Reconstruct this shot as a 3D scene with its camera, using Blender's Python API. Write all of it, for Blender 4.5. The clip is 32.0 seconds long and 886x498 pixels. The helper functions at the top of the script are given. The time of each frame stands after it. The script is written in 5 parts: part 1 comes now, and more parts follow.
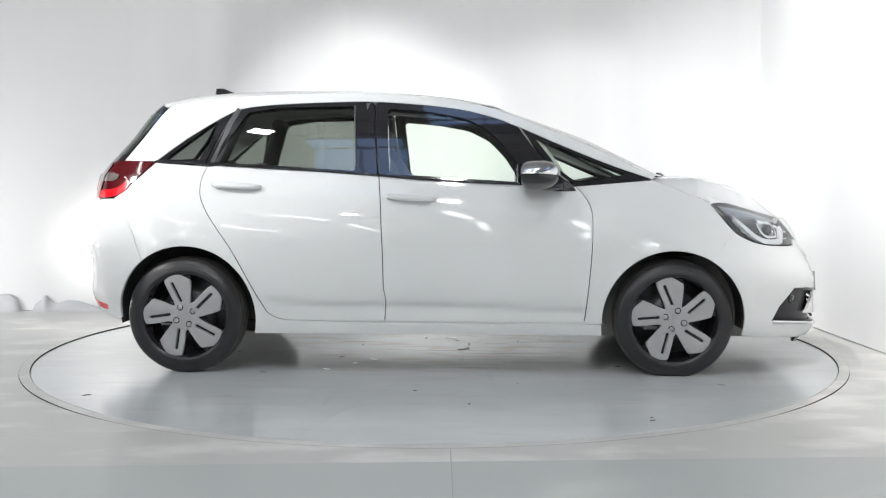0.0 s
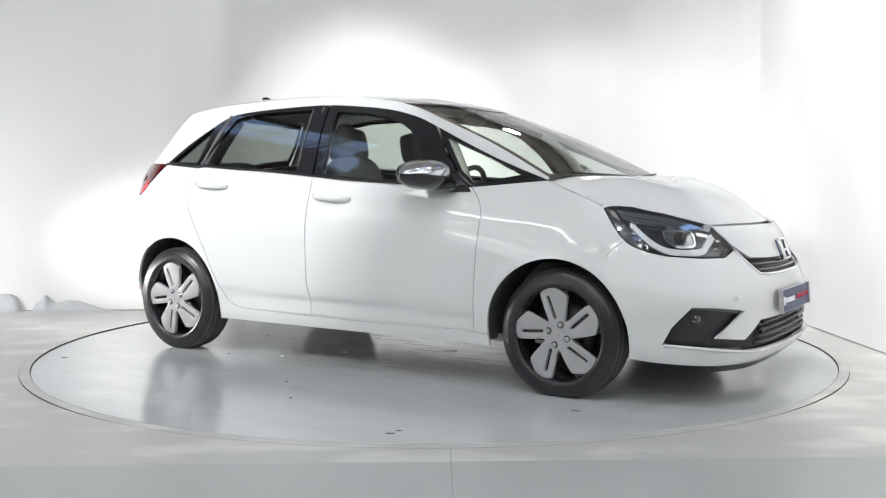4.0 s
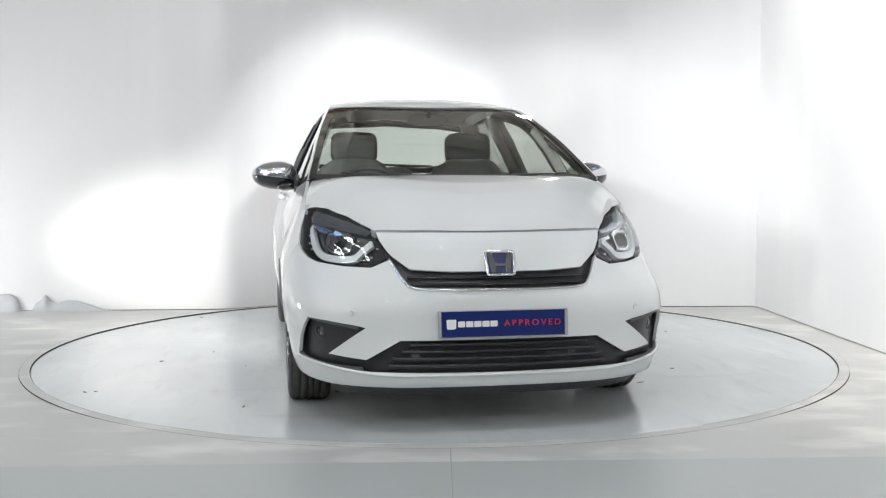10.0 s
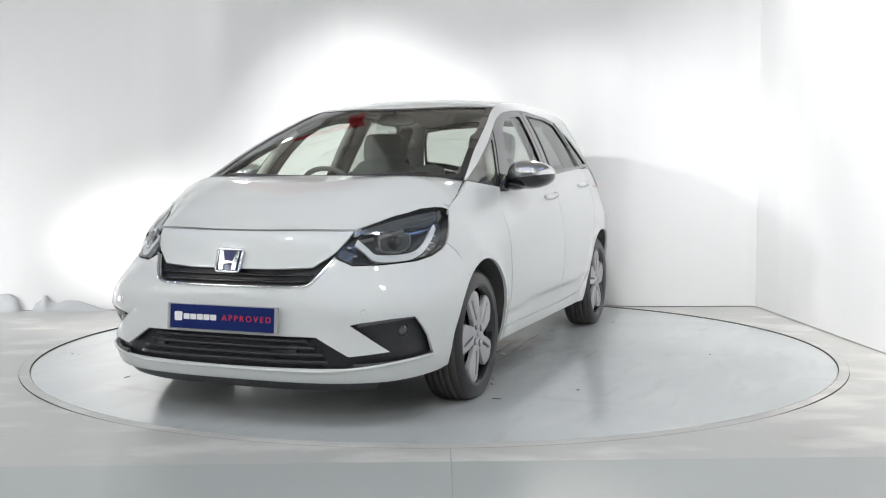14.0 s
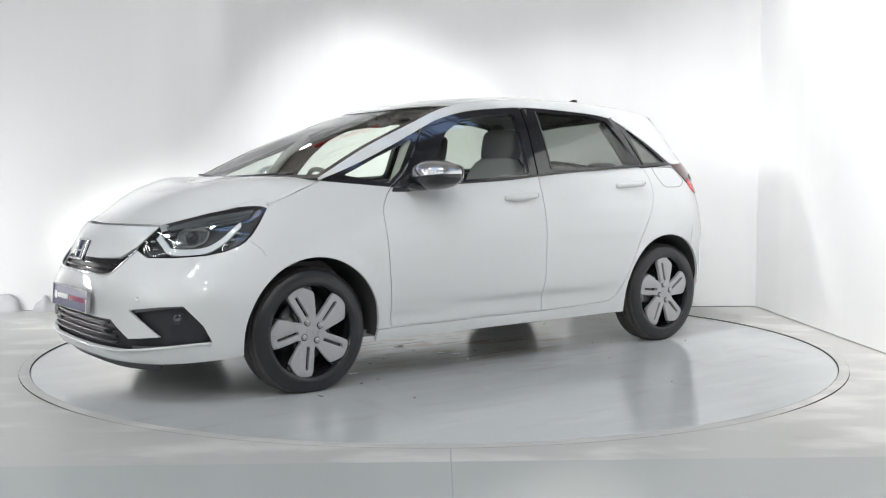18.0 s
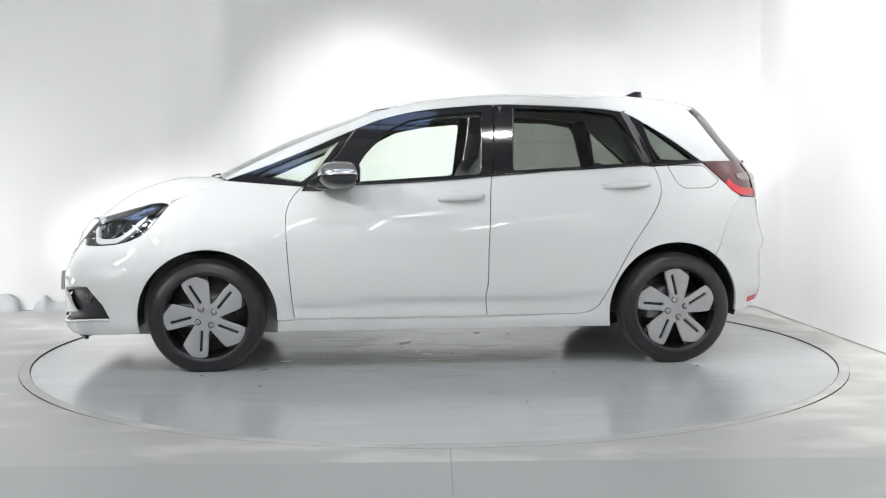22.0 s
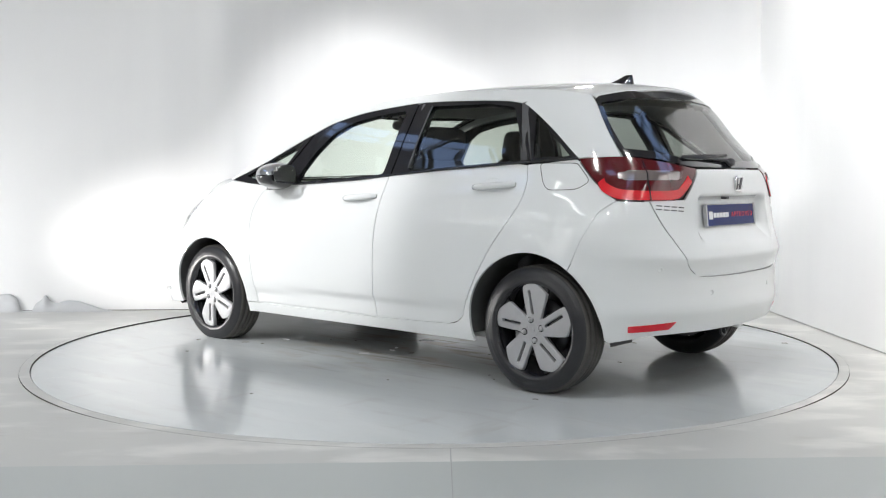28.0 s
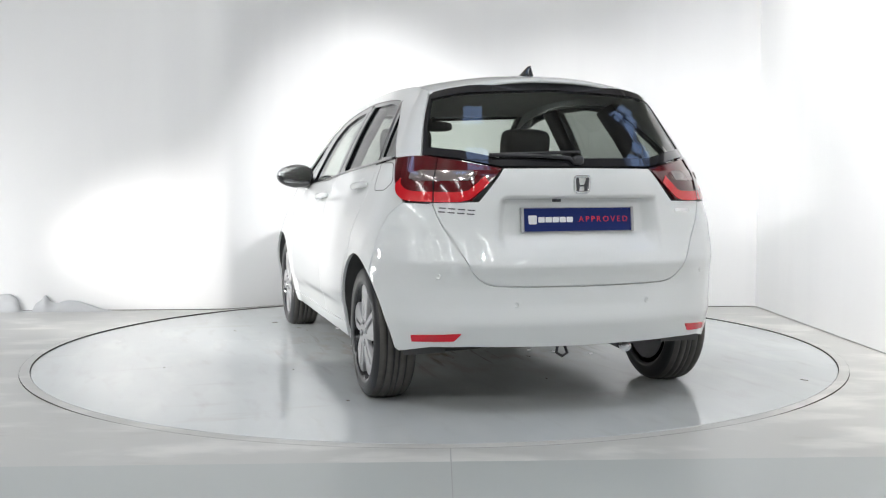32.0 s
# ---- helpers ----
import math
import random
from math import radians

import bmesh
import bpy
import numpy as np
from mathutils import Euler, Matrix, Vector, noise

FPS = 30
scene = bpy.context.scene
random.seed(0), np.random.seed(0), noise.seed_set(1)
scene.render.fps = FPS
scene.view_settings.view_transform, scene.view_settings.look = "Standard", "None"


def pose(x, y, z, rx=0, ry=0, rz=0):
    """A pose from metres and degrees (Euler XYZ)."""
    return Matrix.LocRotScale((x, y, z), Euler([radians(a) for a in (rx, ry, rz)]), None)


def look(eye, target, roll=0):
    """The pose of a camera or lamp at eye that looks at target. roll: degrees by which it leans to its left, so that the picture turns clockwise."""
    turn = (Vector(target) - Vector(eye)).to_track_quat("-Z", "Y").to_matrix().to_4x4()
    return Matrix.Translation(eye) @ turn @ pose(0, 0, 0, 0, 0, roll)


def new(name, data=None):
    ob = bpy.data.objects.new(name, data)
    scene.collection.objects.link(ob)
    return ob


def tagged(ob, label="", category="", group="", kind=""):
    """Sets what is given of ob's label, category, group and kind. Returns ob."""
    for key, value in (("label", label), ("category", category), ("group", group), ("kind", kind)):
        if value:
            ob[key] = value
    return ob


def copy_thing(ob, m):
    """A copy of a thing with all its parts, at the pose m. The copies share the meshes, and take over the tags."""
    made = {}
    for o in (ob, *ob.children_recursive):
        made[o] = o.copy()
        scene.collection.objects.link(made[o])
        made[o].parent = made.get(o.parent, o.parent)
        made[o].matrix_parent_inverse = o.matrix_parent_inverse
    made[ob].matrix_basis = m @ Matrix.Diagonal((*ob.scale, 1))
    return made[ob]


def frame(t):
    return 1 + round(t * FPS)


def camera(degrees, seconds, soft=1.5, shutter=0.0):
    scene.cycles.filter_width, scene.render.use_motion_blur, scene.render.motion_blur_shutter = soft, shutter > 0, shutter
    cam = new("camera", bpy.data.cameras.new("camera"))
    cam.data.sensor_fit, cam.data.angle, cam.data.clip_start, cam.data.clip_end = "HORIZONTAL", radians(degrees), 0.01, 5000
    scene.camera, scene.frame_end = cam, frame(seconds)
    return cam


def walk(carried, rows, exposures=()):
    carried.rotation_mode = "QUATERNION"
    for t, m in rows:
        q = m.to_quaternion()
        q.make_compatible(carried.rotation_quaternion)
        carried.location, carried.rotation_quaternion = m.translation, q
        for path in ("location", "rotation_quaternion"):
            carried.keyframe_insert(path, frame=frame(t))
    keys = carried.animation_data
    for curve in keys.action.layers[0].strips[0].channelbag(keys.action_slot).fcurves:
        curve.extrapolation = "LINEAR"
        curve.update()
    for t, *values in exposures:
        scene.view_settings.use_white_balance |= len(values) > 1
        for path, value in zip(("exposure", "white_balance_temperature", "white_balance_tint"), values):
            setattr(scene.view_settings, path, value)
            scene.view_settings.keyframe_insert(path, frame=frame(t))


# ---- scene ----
cam = camera(47.6, 32.0, soft=1.15)
EYE = pose(0.010, -6.062, 1.009, 90 - 3.94, 0, -0.349) @ pose(0, 0, 0, 0, 0, -0.085)
walk(cam, [(0, EYE), (32, EYE)], exposures=[(0, 0.0), (32, 0.0)])

# ---- light ----
from mathutils.geometry import delaunay_2d_cdt

world = bpy.data.worlds.new("world")
scene.world = world
world.use_nodes = True
world.node_tree.nodes["Background"].inputs["Color"].default_value = (0.40, 0.58, 1.0, 1)
world.node_tree.nodes["Background"].inputs["Strength"].default_value = 2.3


def area_light(name, eye, target, sx, sy, watts, colour=(1, 1, 1)):
    d = bpy.data.lights.new(name, "AREA")
    d.shape, d.size, d.size_y, d.energy, d.color = "RECTANGLE", sx, sy, watts, colour
    ob = new(name, d)
    ob.matrix_world = look(eye, target)
    return ob


def spot_light(name, eye, target, degrees, blend, radius, watts, colour=(1, 1, 1)):
    d = bpy.data.lights.new(name, "SPOT")
    d.spot_size, d.spot_blend, d.shadow_soft_size, d.energy, d.color = radians(degrees), blend, radius, watts, colour
    ob = new(name, d)
    ob.matrix_world = look(eye, target)
    return ob


WARM = (0.99, 0.987, 0.98)
spot_light("key_light", (-4.4, -2.4, 3.3), (0.12, 1.20, 0.54), 35, 0.35, 0.14, 690, WARM)
spot_light("bay_light", (1.6, -2.8, 3.4), (-0.55, 2.20, 1.14), 26, 0.7, 0.12, 820, WARM)
soft = area_light("softbox", (-4.2, -3.8, 1.8), (-1.1, -0.5, 0.7), 1.3, 1.3, 4, WARM)
soft.data.spread = radians(80)
area_light("floor_light", (-4.7, 0.45, 0.55), (-0.9, 1.5, 0.2), 0.4, 0.4, 31, WARM)
# two added fills, not known lamps: they lift the under-car floor and wall foot
spot_light("under_car_fill", (-4.2, 1.2, 0.55), (0.5, 0.0, 0.02), 36, 0.8, 0.12, 210, (1, 0.97, 0.93))
spot_light("wall_foot_fill", (-4.2, 0.5, 0.5), (-0.75, 2.25, 0.55), 34, 1.0, 0.2, 470, (1, 0.97, 0.93))
# added fill: makes the side wall's unseen near end bounce light at the car
spot_light("side_wall_fill", (0.5, -3.6, 3.9), (2.75, -2.0, 1.2), 50, 0.7, 0.1, 520, (1, 0.97, 0.93))
spot_light("wall_light", (0.3, -0.9, 3.6), (2.67, 0.60, 1.25), 70, 1.0, 0.06, 470, WARM)
for x, y in ((-2.2, -3.3), (1.4, -3.2), (-0.4, -5.4), (-2.2, -8.8), (1.0, -8.9)):
    area_light("high_bay_light", (x, y, 5.4), (0.0, -0.8, 0.3), 0.24, 0.17, 41, (0.985, 0.985, 0.965))
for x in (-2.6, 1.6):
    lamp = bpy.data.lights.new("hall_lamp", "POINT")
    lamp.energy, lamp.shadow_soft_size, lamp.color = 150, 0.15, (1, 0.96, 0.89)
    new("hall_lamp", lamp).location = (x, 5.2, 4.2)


# ---- materials ----
def mat(name, colour, rough=0.5, metal=0.0, coat=0.0, spec=0.5):
    m = bpy.data.materials.new(name)
    m.use_nodes = True
    b = m.node_tree.nodes["Principled BSDF"]
    b.inputs["Base Color"].default_value = (*colour, 1)
    b.inputs["Roughness"].default_value = rough
    b.inputs["Metallic"].default_value = metal
    b.inputs["Coat Weight"].default_value = coat
    b.inputs["Coat Roughness"].default_value = 0.02
    b.inputs["Specular IOR Level"].default_value = spec
    return m


def grain(m, scale, amount, bump=0.0, dark=(0.6, 0.6, 0.6), detail=4.0, rough=0.0, stretch=(1, 1, 1), wide=0.15):
    """Two scales of variation in colour, roughness and relief."""
    n, l = m.node_tree.nodes, m.node_tree.links
    b = n["Principled BSDF"]
    tc, mp = n.new("ShaderNodeTexCoord"), n.new("ShaderNodeMapping")
    mp.inputs["Scale"].default_value = stretch
    l.new(tc.outputs["Object"], mp.inputs["Vector"])
    big, fine = n.new("ShaderNodeTexNoise"), n.new("ShaderNodeTexNoise")
    for node, s in ((big, scale), (fine, scale * 14)):
        node.inputs["Scale"].default_value, node.inputs["Detail"].default_value = s, detail
        l.new(mp.outputs["Vector"], node.inputs["Vector"])
    mix = n.new("ShaderNodeMix")
    mix.data_type, mix.blend_type = "RGBA", "MULTIPLY"
    ramp = n.new("ShaderNodeValToRGB")
    ramp.color_ramp.elements[0].position, ramp.color_ramp.elements[1].position = 0.5 - wide, 0.5 + wide
    ramp.color_ramp.elements[0].color = (*dark, 1)
    l.new(big.outputs["Fac"], ramp.inputs["Fac"])
    mix.inputs[0].default_value = amount
    mix.inputs[6].default_value = b.inputs["Base Color"].default_value
    l.new(ramp.outputs["Color"], mix.inputs[7])
    l.new(mix.outputs[2], b.inputs["Base Color"])
    if bump:
        bp = n.new("ShaderNodeBump")
        bp.inputs["Strength"].default_value, bp.inputs["Distance"].default_value = bump, 0.002
        l.new(fine.outputs["Fac"], bp.inputs["Height"])
        l.new(bp.outputs["Normal"], b.inputs["Normal"])
    if rough:
        mr = n.new("ShaderNodeMapRange")
        r = b.inputs["Roughness"].default_value
        mr.inputs["To Min"].default_value, mr.inputs["To Max"].default_value = r - rough, r + rough
        l.new(big.outputs["Fac"], mr.inputs["Value"])
        l.new(mr.outputs["Result"], b.inputs["Roughness"])
    return m


def glow(name, colour, strength):
    m = mat(name, (0.8, 0.8, 0.8), 0.4)
    b = m.node_tree.nodes["Principled BSDF"]
    b.inputs["Emission Color"].default_value, b.inputs["Emission Strength"].default_value = (*colour, 1), strength
    return m


def glass(name, colour, rough=0.0):
    """Thin pane: tinted see-through with a mirror-like reflection by Fresnel."""
    m = bpy.data.materials.new(name)
    m.use_nodes = True
    n, l = m.node_tree.nodes, m.node_tree.links
    n.remove(n["Principled BSDF"])
    tr, gl, mix, lw = (n.new("ShaderNodeBsdfTransparent"), n.new("ShaderNodeBsdfGlossy"), n.new("ShaderNodeMixShader"), n.new("ShaderNodeLayerWeight"))
    tr.inputs["Color"].default_value = (*colour, 1)
    gl.inputs["Roughness"].default_value = rough
    lw.inputs["Blend"].default_value = 0.5
    pw, ma = n.new("ShaderNodeMath"), n.new("ShaderNodeMath")
    pw.operation, ma.operation = "POWER", "MULTIPLY_ADD"
    pw.inputs[1].default_value, ma.inputs[1].default_value, ma.inputs[2].default_value = 4.5, 0.9, 0.09
    l.new(lw.outputs["Facing"], pw.inputs[0])
    l.new(pw.outputs[0], ma.inputs[0])
    l.new(ma.outputs[0], mix.inputs[0])
    l.new(tr.outputs["BSDF"], mix.inputs[1])
    l.new(gl.outputs["BSDF"], mix.inputs[2])
    l.new(mix.outputs["Shader"], n["Material Output"].inputs["Surface"])
    return m


PAINT = mat("white_paint", (0.71, 0.725, 0.727), 0.55, coat=1.0, spec=0.15)
BLACK = mat("gloss_black", (0.014, 0.014, 0.017), 0.07, coat=0.6)
PLASTIC = grain(mat("black_plastic", (0.032, 0.032, 0.037), 0.36), 40, 0.3, 0.1)
GREYPL = grain(mat("grey_plastic", (0.10, 0.105, 0.11), 0.45), 40, 0.2, 0.05)
RUBBER = grain(mat("rubber", (0.021, 0.021, 0.024), 0.34), 25, 0.4, 0.08)
TREAD = grain(mat("dusty_tread", (0.085, 0.080, 0.074), 0.7), 30, 0.4, 0.1)
SILVER = grain(mat("silver_lacquer", (0.43, 0.43, 0.44), 0.40, 0.30, coat=0.25), 30, 0.12, 0.03)
CHROME = mat("chrome", (0.82, 0.83, 0.85), 0.07, 1.0)
DARKMETAL = mat("dark_metal", (0.12, 0.12, 0.13), 0.4, 0.8)
UNDER = grain(mat("underbody", (0.11, 0.11, 0.11), 0.8), 10, 0.3, 0.2)
# paler than a real underside, so that it bounces light onto the floor
UNDERPAN = grain(mat("bounce_underpan", (0.38, 0.38, 0.37), 0.8), 10, 0.4, 0.2)
CLOTH = grain(mat("seat_cloth", (0.15, 0.15, 0.155), 0.9), 30, 0.4, 0.3)
TRIM = grain(mat("interior_trim", (0.10, 0.10, 0.104), 0.6), 30, 0.3, 0.1)
LINER = grain(mat("headliner", (0.56, 0.56, 0.53), 0.95), 40, 0.2, 0.1)
CLEAR = glass("window_glass", (0.91, 0.96, 0.91))
PRIVACY = glass("privacy_glass", (0.45, 0.48, 0.45))
HEATED = glass("heated_rear_glass", (0.52, 0.55, 0.53))
LENS = glass("clear_lens", (0.93, 0.95, 0.96))
REDLENS = mat("red_lens", (0.62, 0.004, 0.02), 0.2, coat=0.3)
DARKRED = mat("dark_red_lens", (0.085, 0.003, 0.006), 0.10, coat=1.0)
SMOKE = mat("smoked_lens", (0.30, 0.255, 0.25), 0.12, 0.5, coat=1.0)
NAVY = mat("navy_plate", (0.016, 0.028, 0.13), 0.25, spec=0.12)
WHITEPRINT = mat("white_print", (0.8, 0.8, 0.82), 0.5)
REDPRINT = mat("red_print", (0.62, 0.02, 0.05), 0.5)
WALLMAT = grain(mat("white_wall_paint", (0.82, 0.82, 0.825), 0.38), 1.6, 0.10, 0.05, (0.78, 0.79, 0.80), 3, 0.10, (1, 1, 0.12))
FLOORMAT = grain(mat("grey_floor_paint", (0.53, 0.53, 0.515), 0.36), 1.1, 0.6, 0.08, (0.74, 0.75, 0.74), 7, 0.12, (1, 0.45, 1), 0.24)
DISCMAT = grain(mat("turntable_paint", (0.54, 0.565, 0.57), 0.16), 1.0, 0.35, 0.0, (0.78, 0.79, 0.785), 3, 0.04, (1, 0.6, 1), 0.28)
SHEETMAT = grain(mat("front_floor_paint", (0.43, 0.455, 0.447), 0.36), 1.3, 0.3, 0.08, (0.8, 0.81, 0.82), 6, 0.08, (1, 1, 1), 0.25)


def scuff_sheen(m, stretch, colour, amount, lo, hi, turn=0.0, scale=2.0, radius=0.0):
    """Thin streaks over a painted surface: rubbed on the floors, painted sheen on the walls."""
    n, l = m.node_tree.nodes, m.node_tree.links
    b = n["Principled BSDF"]
    base = b.inputs["Base Color"].links[0].from_socket
    tc, mp, ns, mr, mx = n.new("ShaderNodeTexCoord"), n.new("ShaderNodeMapping"), n.new("ShaderNodeTexNoise"), n.new("ShaderNodeMapRange"), n.new("ShaderNodeMix")
    mp.inputs["Scale"].default_value, mp.inputs["Rotation"].default_value = stretch, (0, 0, turn)
    ns.inputs["Scale"].default_value, ns.inputs["Detail"].default_value, ns.inputs["Distortion"].default_value = scale, 4, 0.2
    mr.inputs["From Min"].default_value, mr.inputs["From Max"].default_value, mr.inputs["To Max"].default_value = lo, hi, amount
    mr.interpolation_type = "SMOOTHSTEP"
    mx.data_type = "RGBA"
    mx.inputs[7].default_value = (*colour, 1)
    l.new(tc.outputs["Object"], mp.inputs["Vector"])
    l.new(mp.outputs["Vector"], ns.inputs["Vector"])
    l.new(ns.outputs["Fac"], mr.inputs["Value"])
    fac = mr.outputs["Result"]
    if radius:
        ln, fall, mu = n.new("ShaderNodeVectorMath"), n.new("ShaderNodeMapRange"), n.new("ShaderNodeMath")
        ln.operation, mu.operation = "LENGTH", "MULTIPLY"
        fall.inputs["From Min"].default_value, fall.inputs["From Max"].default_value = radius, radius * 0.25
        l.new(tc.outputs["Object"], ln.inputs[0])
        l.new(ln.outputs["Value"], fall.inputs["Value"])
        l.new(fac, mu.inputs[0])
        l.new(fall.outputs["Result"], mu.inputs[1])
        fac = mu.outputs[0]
    l.new(fac, mx.inputs[0])
    l.new(base, mx.inputs[6])
    l.new(mx.outputs[2], b.inputs["Base Color"])
    return m


scuff_sheen(FLOORMAT, (0.9, 1.7, 1), (0.74, 0.73, 0.70), 0.65, 0.48, 0.70, 0.4, 2.2)
scuff_sheen(FLOORMAT, (0.8, 3.0, 1), (0.36, 0.34, 0.31), 0.45, 0.60, 0.78, 0.5, 3.0)
scuff_sheen(DISCMAT, (0.8, 2.2, 1), (0.72, 0.73, 0.72), 0.25, 0.45, 0.80, 0.3)
scuff_sheen(DISCMAT, (0.9, 3.5, 1), (0.40, 0.39, 0.36), 0.3, 0.52, 0.80, -0.2, 3.0)
scuff_sheen(DISCMAT, (1.0, 2.4, 1), (0.40, 0.34, 0.27), 0.75, 0.46, 0.66, 0.1, 3.0, 1.15)
scuff_sheen(DISCMAT, (0.6, 9.0, 1), (0.22, 0.17, 0.13), 0.8, 0.58, 0.68, 0.7, 2.2, 1.1)
scuff_sheen(DISCMAT, (3.0, 0.5, 1), (0.42, 0.40, 0.36), 0.3, 0.60, 0.78, 0.2, 2.5)
# paler upright streaks: the wall's glossy reflections put into its colour
scuff_sheen(WALLMAT, (2.0, 2.0, 0.3), (0.87, 0.87, 0.87), 0.5, 0.45, 0.75, 0.0, 1.2)
GRIT = mat("grit", (0.12, 0.10, 0.085), 0.8)
SHADOW_GREY = grain(mat("wall_shadow_grey", (0.55, 0.56, 0.57), 0.7), 8, 0.2, 0.3)
JOINT = mat("joint_filler", (0.40, 0.41, 0.41), 0.8)
RED = mat("red_beam_paint", (0.55, 0.02, 0.03), 0.5)
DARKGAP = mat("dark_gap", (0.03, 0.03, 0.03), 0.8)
RIMSIDE = mat("worn_rim_side", (0.07, 0.066, 0.06), 0.7)
STEEL = grain(mat("hall_cladding", (0.48, 0.47, 0.455), 0.5), 1.0, 0.2)
STRIP = glow("strip_lamp_glow", (0.98, 1, 1), 12.5)


# ---- helpers for meshes ----
def finish(name, bm, material, parent=None, smooth=True, label=""):
    me = bpy.data.meshes.new(name)
    bm.to_mesh(me)
    bm.free()
    me.materials.append(material)
    if smooth:
        me.polygons.foreach_set("use_smooth", [True] * len(me.polygons))
    ob = new(name, me)
    if parent:
        ob.parent = parent
    if label:
        ob["label"] = label
    return ob


def part(name, bm, material, parent, label="", smooth=True):
    return finish(name, bm, material, parent, smooth, label)


def box(bm, x0, y0, z0, x1, y1, z1, bevel=0.0):
    r = bmesh.ops.create_cube(bm, size=1, matrix=Matrix.LocRotScale(((x0 + x1) / 2, (y0 + y1) / 2, (z0 + z1) / 2), None, (x1 - x0, y1 - y0, z1 - z0)))
    if bevel:
        es = list({e for v in r["verts"] for e in v.link_edges})
        bmesh.ops.bevel(bm, geom=es, offset=bevel, segments=3, profile=0.5, affect="EDGES")
    return bm


def tube(bm, pts, r, seg=8, closed=False):
    """A round bar along points."""
    pts = [Vector(p) for p in pts]
    rings = []
    for i, p in enumerate(pts):
        a, b = pts[max(i - 1, 0)], pts[min(i + 1, len(pts) - 1)]
        if closed:
            a, b = pts[i - 1], pts[(i + 1) % len(pts)]
        d = (b - a).normalized()
        u = d.orthogonal().normalized() if i == 0 else (u - d * u.dot(d)).normalized()
        v = d.cross(u)
        rings.append([bm.verts.new(p + (u * math.cos(k * math.tau / seg) + v * math.sin(k * math.tau / seg)) * r) for k in range(seg)])
    n = len(rings)
    for i in range(n if closed else n - 1):
        for k in range(seg):
            bm.faces.new((rings[i][k], rings[i][(k + 1) % seg], rings[(i + 1) % n][(k + 1) % seg], rings[(i + 1) % n][k]))
    if not closed:
        bm.faces.new(rings[0][::-1])
        bm.faces.new(rings[-1])
    return bm


def lathe(bm, profile, seg=48, axis="y", centre=(0, 0, 0)):
    """Revolves (radius, offset) points about an axis through centre."""
    rings = []
    for r, o in profile:
        ring = []
        for k in range(seg):
            a = k * math.tau / seg
            q = {"y": (r * math.cos(a), o, r * math.sin(a)), "z": (r * math.cos(a), r * math.sin(a), o), "x": (o, r * math.cos(a), r * math.sin(a))}[axis]
            ring.append(bm.verts.new(Vector(centre) + Vector(q)))
        rings.append(ring)
    for a, b in zip(rings, rings[1:]):
        for k in range(seg):
            bm.faces.new((a[k], a[(k + 1) % seg], b[(k + 1) % seg], b[k]))
    bmesh.ops.recalc_face_normals(bm, faces=bm.faces)
    return bm


def prism(bm, poly, h0, h1, plane="xz", m=None):
    """A flat polygon given thickness along the third axis."""
    def at(a, b, h):
        q = {"xz": (a, h, b), "xy": (a, b, h), "yz": (h, a, b)}[plane]
        return (m @ Vector(q)) if m else Vector(q)
    lo, hi = [bm.verts.new(at(a, b, h0)) for a, b in poly], [bm.verts.new(at(a, b, h1)) for a, b in poly]
    n = len(poly)
    fs = [bm.faces.new(lo[::-1]), bm.faces.new(hi)]
    for i in range(n):
        fs.append(bm.faces.new((lo[i], lo[(i + 1) % n], hi[(i + 1) % n], hi[i])))
    bmesh.ops.recalc_face_normals(bm, faces=fs)
    return bm


def curve(pts):
    """A smooth function through points, without overshoot."""
    pts = sorted(pts)
    xs, ys = [p[0] for p in pts], [p[1] for p in pts]
    n = len(xs)
    d = [(ys[i + 1] - ys[i]) / (xs[i + 1] - xs[i]) for i in range(n - 1)]
    m = [d[0]] + [0 if d[i - 1] * d[i] <= 0 else 2 * d[i - 1] * d[i] / (d[i - 1] + d[i]) for i in range(1, n - 1)] + [d[-1]]

    def f(x):
        if x <= xs[0]:
            return ys[0] + m[0] * (x - xs[0])
        if x >= xs[-1]:
            return ys[-1] + m[-1] * (x - xs[-1])
        i = 0
        while x > xs[i + 1]:
            i += 1
        h = xs[i + 1] - xs[i]
        t = (x - xs[i]) / h
        return (ys[i] * (1 + 2 * t) * (1 - t) ** 2 + m[i] * h * t * (1 - t) ** 2 + ys[i + 1] * t * t * (3 - 2 * t) + m[i + 1] * h * t * t * (t - 1))
    return f


# ---- room ----
R_DISC, R_RIM = 2.28, 2.34
CORNER = (2.54, 1.855)


def step01(t):
    t = min(max(t, 0.0), 1.0)
    return t * t * (3 - 2 * t)


def wall_line(x):
    return 1.855 + (x - 2.53) * 0.0295


def bay(x):
    a, b = wall_line(x), math.sqrt(max((R_RIM + 0.004) ** 2 - x * x, 0.0))
    return (a + b + math.hypot(a - b, 0.10)) / 2 if b > 0 else a


